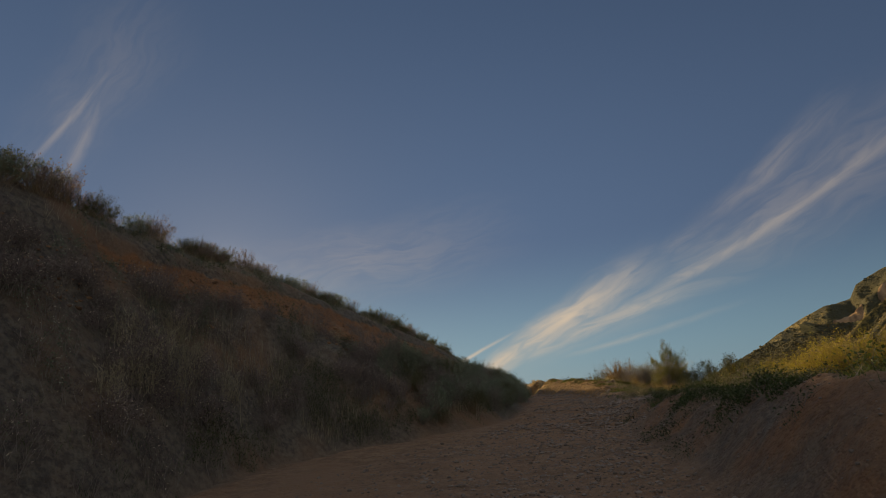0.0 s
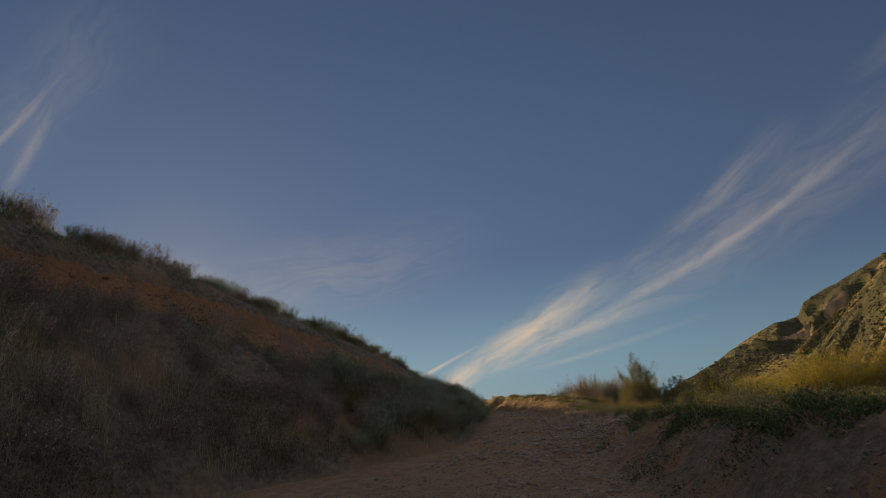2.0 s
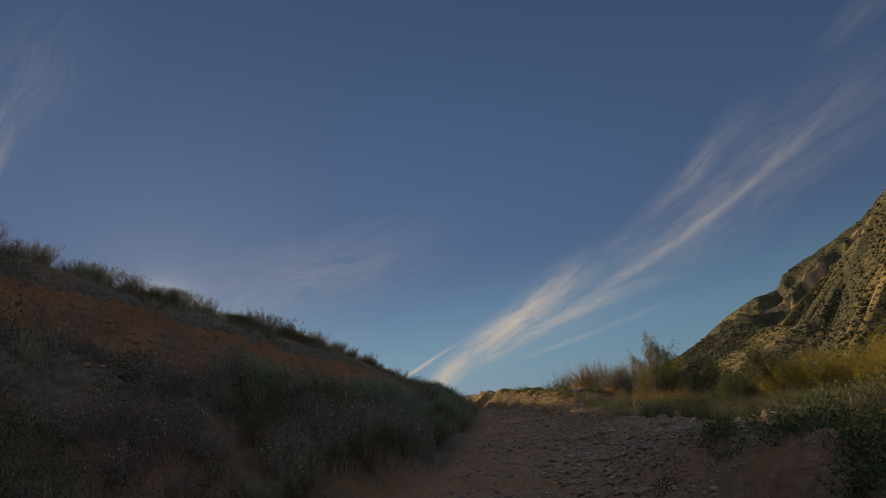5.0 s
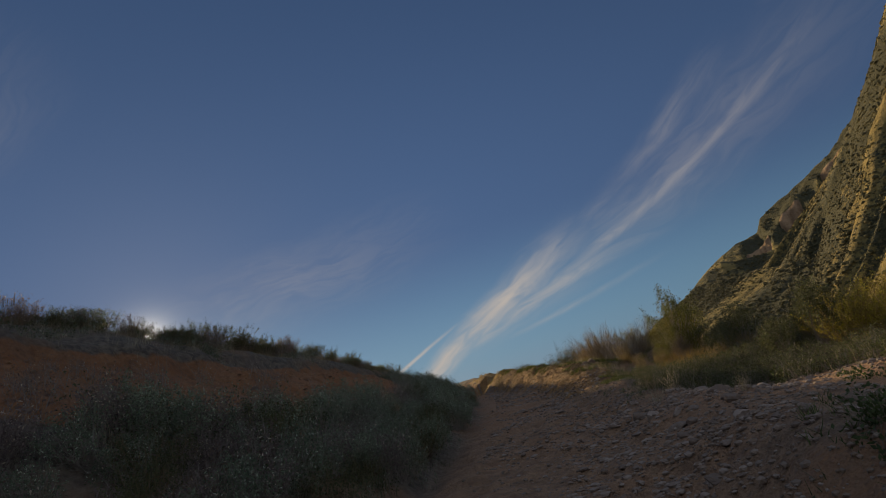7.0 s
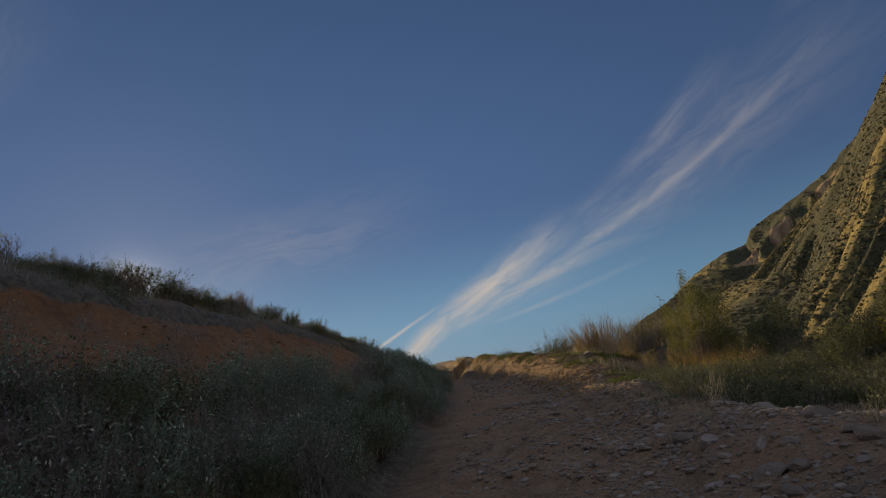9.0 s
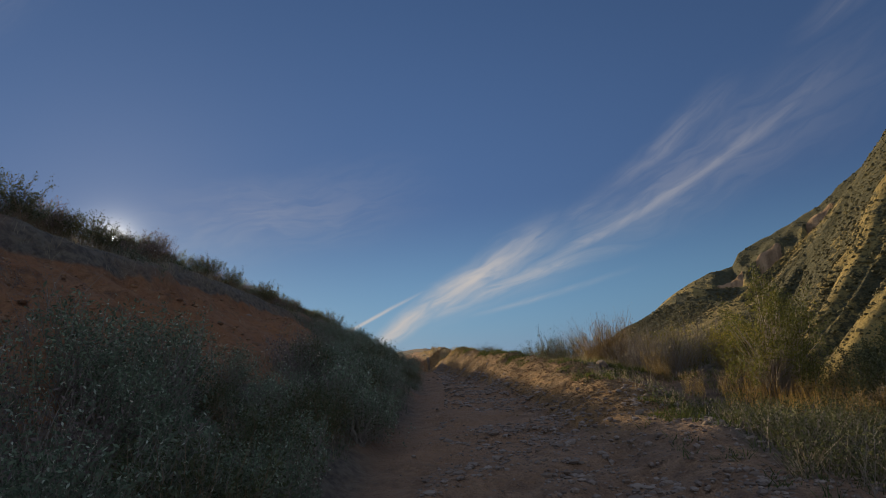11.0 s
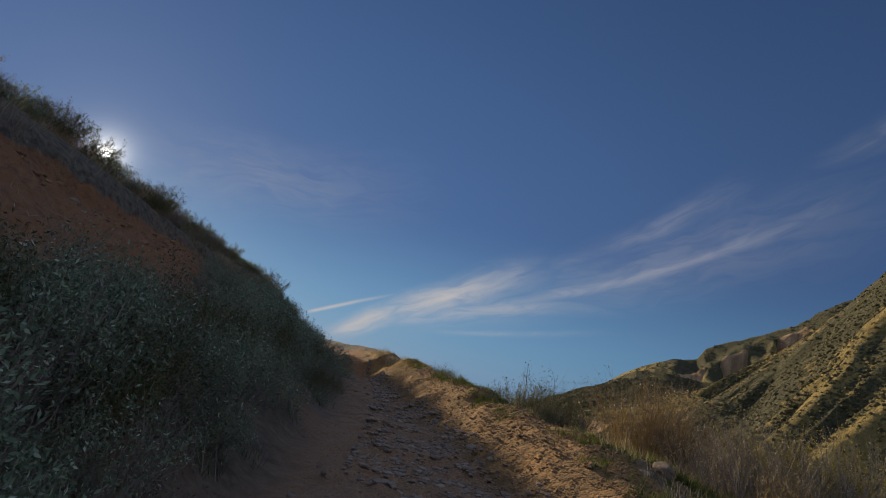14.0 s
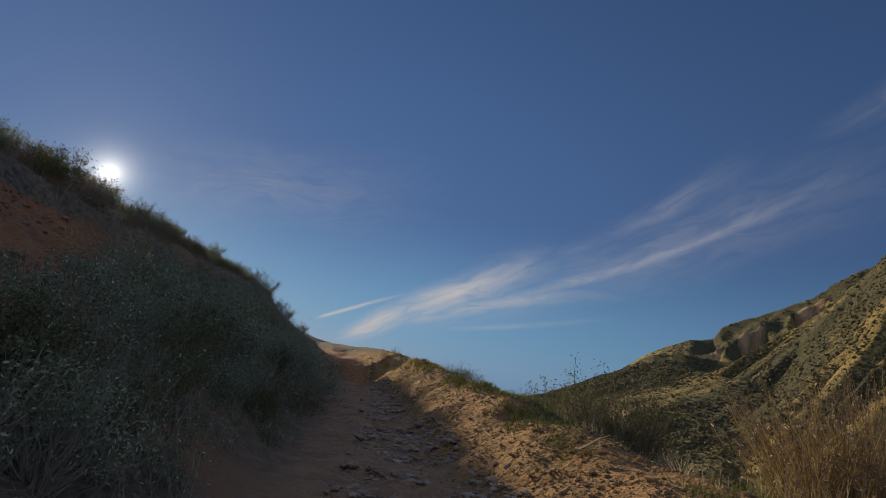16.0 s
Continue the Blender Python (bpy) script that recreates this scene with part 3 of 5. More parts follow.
def bush(name, seed, stems, height, spread, foliage, leaf_mat, stem_mat, leaf_size, label, category="bush", bend=0.3, root=0.25, low=0.3,
         stem_r=0.008, slim=0.17, twigs=3, slender=False, tight=0.05):
    """One bush of branching stems with leaves, standing at the origin. slender: a fan of thin stiff stems."""
    rng = np.random.default_rng(seed)
    base = np.concatenate([around(rng, stems, root), np.full((stems, 1), -0.06)], 1)
    lean = around(rng, stems, spread) + base[:, :2] * 0.5
    tall = height * rng.uniform(0.55, 1.0, stems) * (1.05 - 0.45 * np.linalg.norm(lean, axis=1) / (spread + 0.2))
    joints = 3 if slender else 4
    main = stalks(rng, base, tall, lean, bend, joints)
    m = stems * twigs
    k = rng.integers(1, joints, m)
    start = main[np.repeat(np.arange(stems), twigs), k]
    fan = around(rng, m, 0.35 if slender else 0.7)
    fine = stalks(rng, start, np.repeat(tall, twigs) * rng.uniform(0.18, 0.42, m), np.repeat(lean, twigs, 0) + fan, 0.2, 2 if slender else 3)
    thing = new(name)
    if slender:
        v1, f1 = blade_strips(rng, main, np.full(stems, stem_r * 2))
    else:
        v1, f1 = twig_tubes(main, np.full(stems, stem_r) * rng.uniform(0.6, 1.3, stems))
    v2, f2 = blade_strips(rng, fine, np.full(m, stem_r * 1.2))
    tagged(part("branchwork", raw_mesh("branchwork", np.concatenate([v1, v2]), np.concatenate([f1, f2 + len(v1)]), stem_mat), thing), kind="stuff")
    if foliage:
        v, f = leaves_on(rng, fine, foliage, leaf_size, low, tight, 0.0, slim)
        v3, f3 = leaves_on(rng, main, max(foliage // 2, 2), leaf_size, max(low, 0.3), tight, 0.0, slim)
        tagged(part("foliage", raw_mesh("foliage", np.concatenate([v, v3]), np.concatenate([f, f3 + len(v)]), leaf_mat), thing), kind="stuff")
    return tagged(thing, label, category)


def plume_shrub(name, seed, plumes, height, radius, leaf_mat, stem_mat, leaf_size, label, leaves=46, long=0.34, thick=0.05, low=0.4, fill=0.5, spires=(), category="shrub"):
    """A shrub of bare stems that end in upright leafy plumes over an uneven dome. spires: x, y, height of plumes that stand out."""
    rng = np.random.default_rng(seed)
    lobes = around(rng, 8, radius * 0.75)
    spot = lobes[rng.integers(0, 8, plumes)] + rng.normal(0, radius * 0.22, (plumes, 2))
    out = np.clip(np.linalg.norm(spot, axis=1) / radius, 0, 1.1)
    tall = height * (low + (1 - low) * np.sqrt(1.25 - out ** 2)) * rng.uniform(fill, 0.96, plumes)
    tip = np.concatenate([spot, tall[:, None]], 1)
    if spires:
        more = np.concatenate([np.array(spires, float) - (0, 0, 0.24 * k) for k in range(4)]) + rng.normal(0, 0.045, (4 * len(spires), 3))
        tip = np.concatenate([tip, more])
    n = len(tip)
    axis = np.concatenate([tip[:, :2] * 0.55 / radius + rng.normal(0, 0.18, (n, 2)), np.ones((n, 1))], 1)
    axis /= np.linalg.norm(axis, axis=1, keepdims=True)
    start = tip - axis * long * rng.uniform(0.7, 1.3, (n, 1))
    root = np.concatenate([around(rng, n, 0.12 * radius), np.full((n, 1), -0.08)], 1)
    knee = np.stack([start[:, 0] * 0.45, start[:, 1] * 0.45, start[:, 2] * 0.55], -1) + rng.normal(0, 0.05, (n, 3))
    t = np.linspace(0, 1, 5)[None, :, None]
    stems = root[:, None] * (1 - t) ** 2 + 2 * t * (1 - t) * knee[:, None] + t ** 2 * start[:, None]
    stems[:, 1:4] += rng.normal(0, 0.02, (n, 3, 3))
    heart = np.stack([start, (start + tip) / 2 + rng.normal(0, 0.02, (n, 3)), tip], 1)
    thing = new(name)
    v1, f1 = twig_tubes(stems, np.where(rng.uniform(0, 1, n) < 0.2, 0.018, 0.007))
    v2, f2 = twig_tubes(heart, np.full(n, 0.004))
    tagged(part("branchwork", raw_mesh("branchwork", np.concatenate([v1, v2]), np.concatenate([f1, f2 + len(v1)]), stem_mat), thing), kind="stuff")
    v, f = leaves_on(rng, heart, leaves, leaf_size, 0.0, thick, 0.0, 0.2)
    tagged(part("foliage", raw_mesh("foliage", v, f, leaf_mat), thing), kind="stuff")
    return tagged(thing, label, category)


def on_ground(x, y, sink=0.0):
    return float(ground_z(np.array(float(x)), np.array(float(y)))) - sink


def stand(ob, x, y, turn=0.0, size=1.0, lean=0.0, tall=1.0):
    ob.matrix_basis = pose(x, y, on_ground(x, y), lean, 0, turn) @ Matrix.Diagonal((size, size, size * tall, 1))
    return ob


def copies(first, spots, group):
    """The first thing goes to the first spot, copies of it to the others: x, y, turn, size."""
    tagged(first, group=group)
    for x, y, turn, size in spots[1:]:
        m = pose(x, y, on_ground(x, y), 0, 0, turn) @ Matrix.Diagonal((size, size, size, 1))
        copy_thing(first, m)
    stand(first, *spots[0])


spur = flank("mountain_spur", [(28.0, 2.6, 445), (28.9, 3.6, 430), (31.7, 5.6, 405), (33.8, 7.3, 385), (35.8, 9.4, 365), (37.4, 11.6, 350), (40.5, 15.0, 320), (44, 20, 290), (52, 26, 262), (66, 30, 242), (88, 30, 232)],
             -28, 135, 2.0, 40.0, 11.0, "steep sunlit mountain flank with dry grass and dark scrub")
terrace = flank("mountain_terrace", [(11.5, -3.0, 335), (14, -0.8, 325), (17.3, 1.3, 315), (20.8, 2.9, 300), (23.1, 3.2, 285), (26.7, 3.1, 265), (29, 2.8, 250), (33, 2.0, 232), (37, 1.0, 215), (43, -1.0, 198), (52, -3.0, 180)],
                -24, 82, 7.0, 30.0, 4.0, "lower sunlit brown terrace with scrub and pale cliffs", cliffs=[(0.46, 0.05, 0.50, 3.0)], grass=0.25)
foothill = mountain("mountain_ridge", 10, 36, 345, 560, ([10, 36], [420, 420]),
                    ([10, 12, 15.5, 17, 19.3, 20.5, 22, 23.4, 25.3, 27, 30, 36], [-2.5, -1.3, 0.7, 1.4, 2.9, 3.7, 4.1, 3.95, 3.85, 3.8, 3.8, 1.0]), -16, 5.0, 26.0,
                    "dark shaded scrub ridge below the far mountain")
cliffs_land = mountain("mountain_cliffs", 12, 44, 585, 980, ([12, 44], [720, 720]),
         ([12, 17, 20, 22, 24.2, 26, 26.6, 28.4, 31, 33.2, 35, 36.5, 38, 44], [-1, 1.0, 3.2, 4.4, 5.4, 5.9, 7.0, 7.9, 8.7, 9.8, 11.2, 12.4, 12.8, 14]), -20, 8.0, 60.0,
         "far brown mountain with bare cliffs below its domed top", cliffs=[(25.6, 1.2, 0.66, 0, 14), (29.0, 1.2, 0.74, 0, 24), (33.2, 1.4, 0.84, 0, 20)], relief=0.75)
slope_scrub("spur_scrub", 81, spur, 50000, 0.42, "dark scrub dotted over the mountain flank")
slope_scrub("terrace_scrub", 84, terrace, 34000, 0.40, "dark scrub dotted over the sunlit terrace")
slope_scrub("ridge_scrub", 82, foothill, 7000, 0.7, "dark scrub dotted over the shaded ridge")
slope_scrub("cliff_scrub", 83, cliffs_land, 9000, 0.75, "dark scrub dotted over the far mountain")


# Brush along the top of the cut bank, dark against the sky.
def ridge_brush():
    rng = np.random.default_rng(11)
    kinds = [bush("ridge_bush", 20 + k, 74, 1.15, (0.65, 0.85, 0.6, 0.8)[k], (6, 12, 5, 12)[k], (MAT_RUST, MAT_OLIVE, MAT_RUST, MAT_SAGE)[k], MAT_BRUSH, 0.048,
                  ("dry brown brush with stiff upright stems on the bank top", "dark olive scrub bush on the bank top",
                   "spiky dry brown brush with stiff stems on the bank top", "grey-green sage bush on the bank top")[k], bend=0.1, root=0.28, stem_r=0.006, slender=True, tight=0.03) for k in range(4)]
    spots = [[] for _ in kinds]
    y = -1.0
    while y < 76:
        clump = 0.5 + 0.5 * math.sin(y * 1.1) * math.sin(y * 0.37 + 1.0)
        for _ in range(2 if y < 22 else 1):
            x = foot_x(y) - rng.uniform(0.88, 1.12) * (foot_x(y) - ridge_x(y))
            spots[rng.integers(0, 4)].append((float(x), y + rng.uniform(-0.3, 0.3), rng.uniform(0, 360), (rng.uniform(0.45, 0.75) + 0.55 * clump) * (0.84 if y < 24 else 1.0)))
        y += rng.uniform(0.5, 1.0)
    y = 18.0
    while y < 66:
        for _ in range(1):
            x = foot_x(y) - rng.uniform(0.42, 0.88) * (foot_x(y) - ridge_x(y))
            if over_track(x, y) > cut_top(y) + 1.1:
                spots[rng.integers(0, 4)].append((float(x), y, rng.uniform(0, 360), rng.uniform(0.40, 0.85)))
        y += rng.uniform(1.2, 2.4)
    y = 17.0
    while y < 60:
        brow = float(np.interp(y, [17, 22, 25, 31, 36, 40, 45, 52, 60], [-11.4, -10.2, -8.2, -8.1, -8.4, -7.5, -8.6, -8.9, -10.4]))
        for _ in range(2):
            x = brow - rng.uniform(-0.3, 1.5)
            spots[rng.choice([0, 1, 1, 2, 3])].append((x, y + rng.uniform(-0.3, 0.3), rng.uniform(0, 360), (rng.uniform(0.42, 0.8) + 0.2 * math.sin(y * 1.9)) * (1 - 0.30 * float(step(y, 46.5, 50.5))) + 0.15 * float(step(y, 26, 28) * step(y, 37, 35))))
        y += rng.uniform(0.45, 0.8)
    for x, y, size in [(-11.9, 28.9, 0.75), (-12.1, 29.6, 0.95), (-12.2, 30.4, 0.8), (-14.6, 44.2, 0.9), (-15.0, 45.3, 0.75), (-15.2, 46.6, 0.9), (-14.3, 43.0, 1.0)]:
        spots[2 if size > 0.8 else 0].append((x, y, 90 * x, size))
    for first, where in zip(kinds, spots):
        copies(first, where, "brush along the top of the bank")


ridge_brush()


def scatter(rng, n, x0, x1, y0, y1, keep):
    x, y = rng.uniform(x0, x1, n), rng.uniform(y0, y1, n)
    ok = rng.uniform(0, 1, n) < keep(x, y)
    return x[ok], y[ok]


def scrub_stuff(name, seed, x, y, height, leaf_mat, leaf_size, stems, foliage, label, spread=0.8, slim=0.17):
    """A thicket of low bushes as one mesh of leaves and one of twigs."""
    rng = np.random.default_rng(seed)
    n = len(x)
    which = np.repeat(np.arange(n), stems)
    tall = (height * rng.uniform(0.55, 1.15, n) * (0.5 + 0.75 * patch(x, y, 0.55, 61.0, -0.25, 0.25)))[which] * rng.uniform(0.6, 1.0, n * stems)
    off = around(rng, n * stems, 0.22)
    base = np.stack([x[which] + off[:, 0], y[which] + off[:, 1], np.zeros(n * stems)], -1)
    base[:, 2] = ground_z(base[:, 0], base[:, 1]) - 0.04
    line = stalks(rng, base, tall, around(rng, n * stems, spread), 0.35, 4)
    v, f = leaves_on(rng, line, foliage, leaf_size, 0.15, 0.035, -0.5 if slim < 0.1 else 0.0, slim)
    tagged(new(name, raw_mesh(name, v, f, leaf_mat)), label, "scrub", kind="stuff")
    v, f = blade_strips(rng, line[:, ::2], np.full(len(line), 0.010))
    tagged(new("scrub_twigs", raw_mesh("scrub_twigs", v, f, MAT_TWIG)), "thin woody twigs of low hillside scrub", "twigs", kind="stuff")


def grass_stuff(name, seed, x, y, height, material, label, blades=9, width=0.007, spread=0.45, wind=(0.0, 0.0)):
    rng = np.random.default_rng(seed)
    n = len(x)
    which = np.repeat(np.arange(n), blades)
    off = around(rng, n * blades, 0.09)
    base = np.stack([x[which] + off[:, 0], y[which] + off[:, 1], np.zeros(n * blades)], -1)
    base[:, 2] = ground_z(base[:, 0], base[:, 1]) - 0.03
    tall = (height * rng.uniform(0.5, 1.2, n))[which] * rng.uniform(0.5, 1.0, n * blades)
    line = stalks(rng, base, tall, around(rng, n * blades, spread) + np.array(wind), 0.5, 3)
    v, f = blade_strips(rng, line, np.full(len(line), width))
    return tagged(new(name, raw_mesh(name, v, f, material)), label, "grass", kind="stuff")


def patch(x, y, scale, seed, low, high):
    return step(fractal(x, y, scale, 3, seed), low, high)


def hillside_cover():
    rng = np.random.default_rng(31)

    def low(x, y):
        h, line = over_track(x, y), brush_line(x, y)
        return step(hill_w(x, y), 0.0, 0.06) * step(h, line + 0.3, line - 0.2)

    x, y = scatter(rng, 5600, -12, -1.5, 2, 62, lambda x, y: low(x, y) * (0.30 + 0.70 * patch(x, y, 0.45, 2.0, -0.35, 0.25)) * step(y, 66, 40))
    sage = fractal(x, y, 0.4, 2, 53.0) + rng.uniform(-0.25, 0.25, len(x)) > 0.25 - 0.36 * step(y, 18, 24)
    scrub_stuff("sage_scrub", 41, x[sage], y[sage], 0.80, MAT_SAGE, 0.036, 18, 20, "grey-green sage scrub covering the foot of the bank", 0.75, 0.17)
    dark = ~sage & (fractal(x, y, 0.3, 2, 51.0) > 0.05)
    scrub_stuff("dark_scrub", 40, x[dark], y[dark], 0.80, MAT_OLIVE, 0.040, 18, 16, "dark olive scrub in patches on the bank", 0.7, 0.25)
    sage = sage | dark
    scrub_stuff("dry_scrub", 42, x[~sage], y[~sage], 0.75, MAT_RUST, 0.045, 20, 10, "dry rust-brown scrub covering the foot of the bank", 0.7, 0.16)
    x, y = scatter(rng, 16000, -12, -1.6, 1, 60, lambda x, y: low(x, y) * patch(x, y, 0.45, 3.0, 0.0, 0.25) * (1 - 0.85 * step(y, 17, 21)))
    grass_stuff("dry_grass", 43, x, y, 0.85, MAT_STRAW, "tall dry straw-coloured grass on the bank", 8, 0.009, 0.35)
    x, y = scatter(rng, 6000, -12, -1.4, 1, 60, lambda x, y: step(hill_w(x, y), -0.02, 0.03) * step(hill_w(x, y), 0.35, 0.1) * patch(x, y, 0.4, 8.0, -0.2, 0.4))
    grass_stuff("green_grass", 44, x, y, 0.30, MAT_GREEN, "fresh green grass at the foot of the bank", 8, 0.008, 0.6)
    # the grassy lip over the bare cut, and the slope top

    def lip(x, y):
        h = over_track(x, y)
        return step(h, cut_top(y) - 0.05, cut_top(y) + 0.35) * step(hill_w(x, y), 0.0, 0.1) * step(hill_w(x, y), 1.5, 1.1)

    x, y = scatter(rng, 15000, -22, -4, -2, 72, lip)
    grass_stuff("bank_top_grass", 45, x, y, 0.40, MAT_STRAW, "dry grass hanging over the top of the cut bank", 5, 0.008, 0.6, (0.35, 0.0))
    x, y = scatter(rng, 9000, -22, -4, -2, 72, lambda x, y: lip(x, y) * patch(x, y, 0.3, 5.0, -0.2, 0.4))
    half = rng.uniform(0, 1, len(x)) < 0.5
    scrub_stuff("bank_top_scrub", 46, x[half][:420], y[half][:420], 0.45, MAT_OLIVE, 0.055, 14, 8, "low olive scrub over the top of the cut bank")
    scrub_stuff("bank_top_sage", 48, x[~half][:420], y[~half][:420], 0.42, MAT_SAGE, 0.05, 14, 8, "low grey-green sage over the top of the cut bank")
    # thin growth on the bare cut
    x, y = scatter(rng, 2200, -16, -3, 4, 60, lambda x, y: step(over_track(x, y), cut_foot(y), cut_foot(y) + 0.3) * step(over_track(x, y), cut_top(y), cut_top(y) - 0.4) * patch(x, y, 0.6, 9.0, 0.0, 0.5))
    grass_stuff("sparse_grass", 47, x, y, 0.25, MAT_STRAW, "sparse dry tufts on the bare orange cut", 6, 0.006, 0.6)


hillside_cover()


# Plants on the shoulder between the track and the valley.
def reed_clump(name, seed, n, height, material, label):
    rng = np.random.default_rng(seed)
    base = np.concatenate([around(rng, n, 0.35), np.full((n, 1), -0.05)], 1)
    line = stalks(rng, base, height * rng.uniform(0.5, 1.0, n), around(rng, n, 0.26), 0.3, 4)
    thing = new(name)
    v, f = blade_strips(rng, line, np.full(n, 0.013))
    v2, f2 = leaves_on(rng, line, 6, 0.14, 0.1, 0.015, -0.6, 0.045)
    tagged(part("reed_mass", raw_mesh("reed_mass", np.concatenate([v, v2]), np.concatenate([f, f2 + len(v)]), material), thing), kind="stuff")
    v, f = leaves_on(rng, line[:, -2:], 5, 0.04, 0.3, 0.012)
    tagged(part("seed_fluff", raw_mesh("seed_fluff", v, f, MAT_STRAW), thing), kind="stuff")
    return tagged(thing, label, "reeds")


def shoulder_plants():
    rng = np.random.default_rng(52)
    stand(plume_shrub("spired_shrub", 61, 200, 2.05, 1.02, MAT_SHRUB, MAT_TWIG, 0.046, "tall yellow-green leafy shrub with an upright spire beside the track", low=0.4, fill=0.3, leaves=62, thick=0.045,
                      spires=[(0.0, 0.1, 2.55), (-0.1, 0.0, 2.45), (0.12, 0.05, 2.5), (0.2, 0.0, 2.35), (0.3, 0.1, 2.25), (0.95, 0.1, 2.0), (-0.75, 0.0, 1.95)]), 5.6, 29.8, 0, 1.03)
    stand(plume_shrub("olive_shrub", 62, 90, 1.75, 0.75, MAT_OLIVE, MAT_TWIG, 0.055, "dark olive shrub at the valley side of the track", spires=[(-0.3, 0.0, 1.75), (0.4, 0.1, 1.65)]), 6.9, 24.2, 40)
    stand(plume_shrub("olive_shrub", 93, 90, 1.5, 0.8, MAT_OLIVE, MAT_TWIG, 0.055, "dark olive shrub behind the spired shrub"), 7.1, 28.6, 40)
    # stiff brooms
    stand(bush("broom_shrub", 63, 360, 1.4, 0.72, 4, MAT_RUST, MAT_BROOM, 0.024, "dense golden-brown broom shrub of thin stems behind a boulder", "shrub", root=0.34, bend=0.12, stem_r=0.0042, slender=True, tight=0.015, twigs=5), 3.85, 34.9, 10, 1.4)
    stand(bush("broom_shrub", 64, 260, 1.35, 0.75, 3, MAT_RUST, MAT_BROOM, 0.022, "brown twiggy broom shrub below the verge", "shrub", root=0.38, bend=0.15, stem_r=0.0045, slender=True, tight=0.015, twigs=5), 4.8, 35.4, 80, 1.7)
    stand(bush("broom_shrub", 68, 150, 1.25, 0.7, 7, MAT_WILLOW, MAT_BROOM, 0.030, "yellow-olive leafy broom on the slope below the verge", "shrub", root=0.45, bend=0.15, stem_r=0.0045, slender=True, tight=0.02, twigs=4), 5.3, 33.2, 160, 1.25)
    stand(bush("broom_shrub", 69, 190, 1.55, 0.65, 20, MAT_WILLOW, MAT_BROOM, 0.034, "bright yellow-green leafy broom below the verge", "shrub", root=0.5, bend=0.1, stem_r=0.0045, slender=True, twigs=4), 6.3, 31.9, 200, 1.0)
    stand(bush("dark_bush", 65, 220, 1.05, 0.5, 13, MAT_OLIVE, MAT_BRUSH, 0.025, "dark olive bush just below the edge of the verge", "bush", root=0.45, bend=0.15, stem_r=0.005, slender=True, twigs=4, tight=0.025), 3.7, 41.2, 0, 2.15)
    stand(bush("dark_bush", 66, 200, 1.0, 0.55, 13, MAT_OLIVE, MAT_BRUSH, 0.027, "dark olive bush on the slope below the verge", "bush", root=0.5, bend=0.15, stem_r=0.005, slender=True, twigs=4, tight=0.025), 3.5, 42.6, 130, 1.75)
    stand(bush("dark_bush", 76, 90, 0.85, 0.7, 8, MAT_OLIVE, MAT_BRUSH, 0.04, "dark twiggy bush among dry stalks at the verge's edge", "bush", root=0.4, slender=True, twigs=3, tight=0.03), 3.3, 40.5, 70, 1.0)
    stand(bush("crest_bush", 67, 40, 0.7, 0.9, 6, MAT_OLIVE, MAT_BRUSH, 0.05, "small dark bush on the crest beside the track", "bush", root=0.3, slender=True), 1.3, 48.7, 0, 1.2)
    for k, (x, y, size) in enumerate([(-1.2, 54.5, 0.95), (-0.5, 53.4, 0.8), (-1.9, 55.2, 0.6)]):
        stand(reed_clump("grass_tuft", 70 + k, 90, 0.8, MAT_STRAW, "arching dry grass tuft on the crest mound"), x, y, 60 * k, size)
    brooms = bush("grey_broom", 88, 120, 1.2, 0.7, 4, MAT_STRAW, MAT_TWIG, 0.02, "grey twiggy leafless broom on the slope below the verge", "shrub", root=0.4, bend=0.12, stem_r=0.0045, slender=True, twigs=4)
    copies(brooms, [(4.5, 32.9, 0, 1.15), (5.0, 33.7, 40, 1.3), (4.2, 33.6, 200, 1.05), (5.5, 32.6, 130, 1.25), (4.75, 32.4, 290, 0.9), (4.6, 37.3, 0, 0.9), (3.9, 38.2, 80, 0.8), (5.6, 36.6, 160, 1.1), (4.4, 39.4, 240, 0.9), (3.4, 40.6, 300, 0.95), (5.4, 38.6, 20, 1.1), (6.4, 37.6, 110, 1.2), (5.0, 41.0, 190, 1.0), (2.6, 44.6, 270, 0.8), (6.4, 34.6, 330, 1.0), (7.2, 33.0, 60, 1.0)], "grey brooms below the verge")
    end = bush("bank_end_shrub", 87, 44, 1.9, 0.75, 12, MAT_OLIVE, MAT_BRUSH, 0.06, "dense dark shrub on the end of the bank", "shrub", root=0.6, stem_r=0.012, twigs=7, tight=0.06)
    # the last two, past y = 65, are added to throw shade on the crest
    copies(end, [(-9.7, 61.6, 0, 0.6), (-9.2, 63.4, 120, 0.45), (-9.9, 59.8, 230, 0.55), (-9.2, 65.6, 60, 0.5), (-8.6, 67.6, 300, 0.45)], "shrubs on the bank's end")
    bright = bush("golden_broom", 72, 180, 1.75, 0.66, 12, MAT_WILLOW, MAT_BROOM, 0.036, "tall yellow-green broom shrub on the valley shoulder", "shrub", root=0.45, bend=0.15, stem_r=0.005, slender=True, twigs=4, tight=0.02)
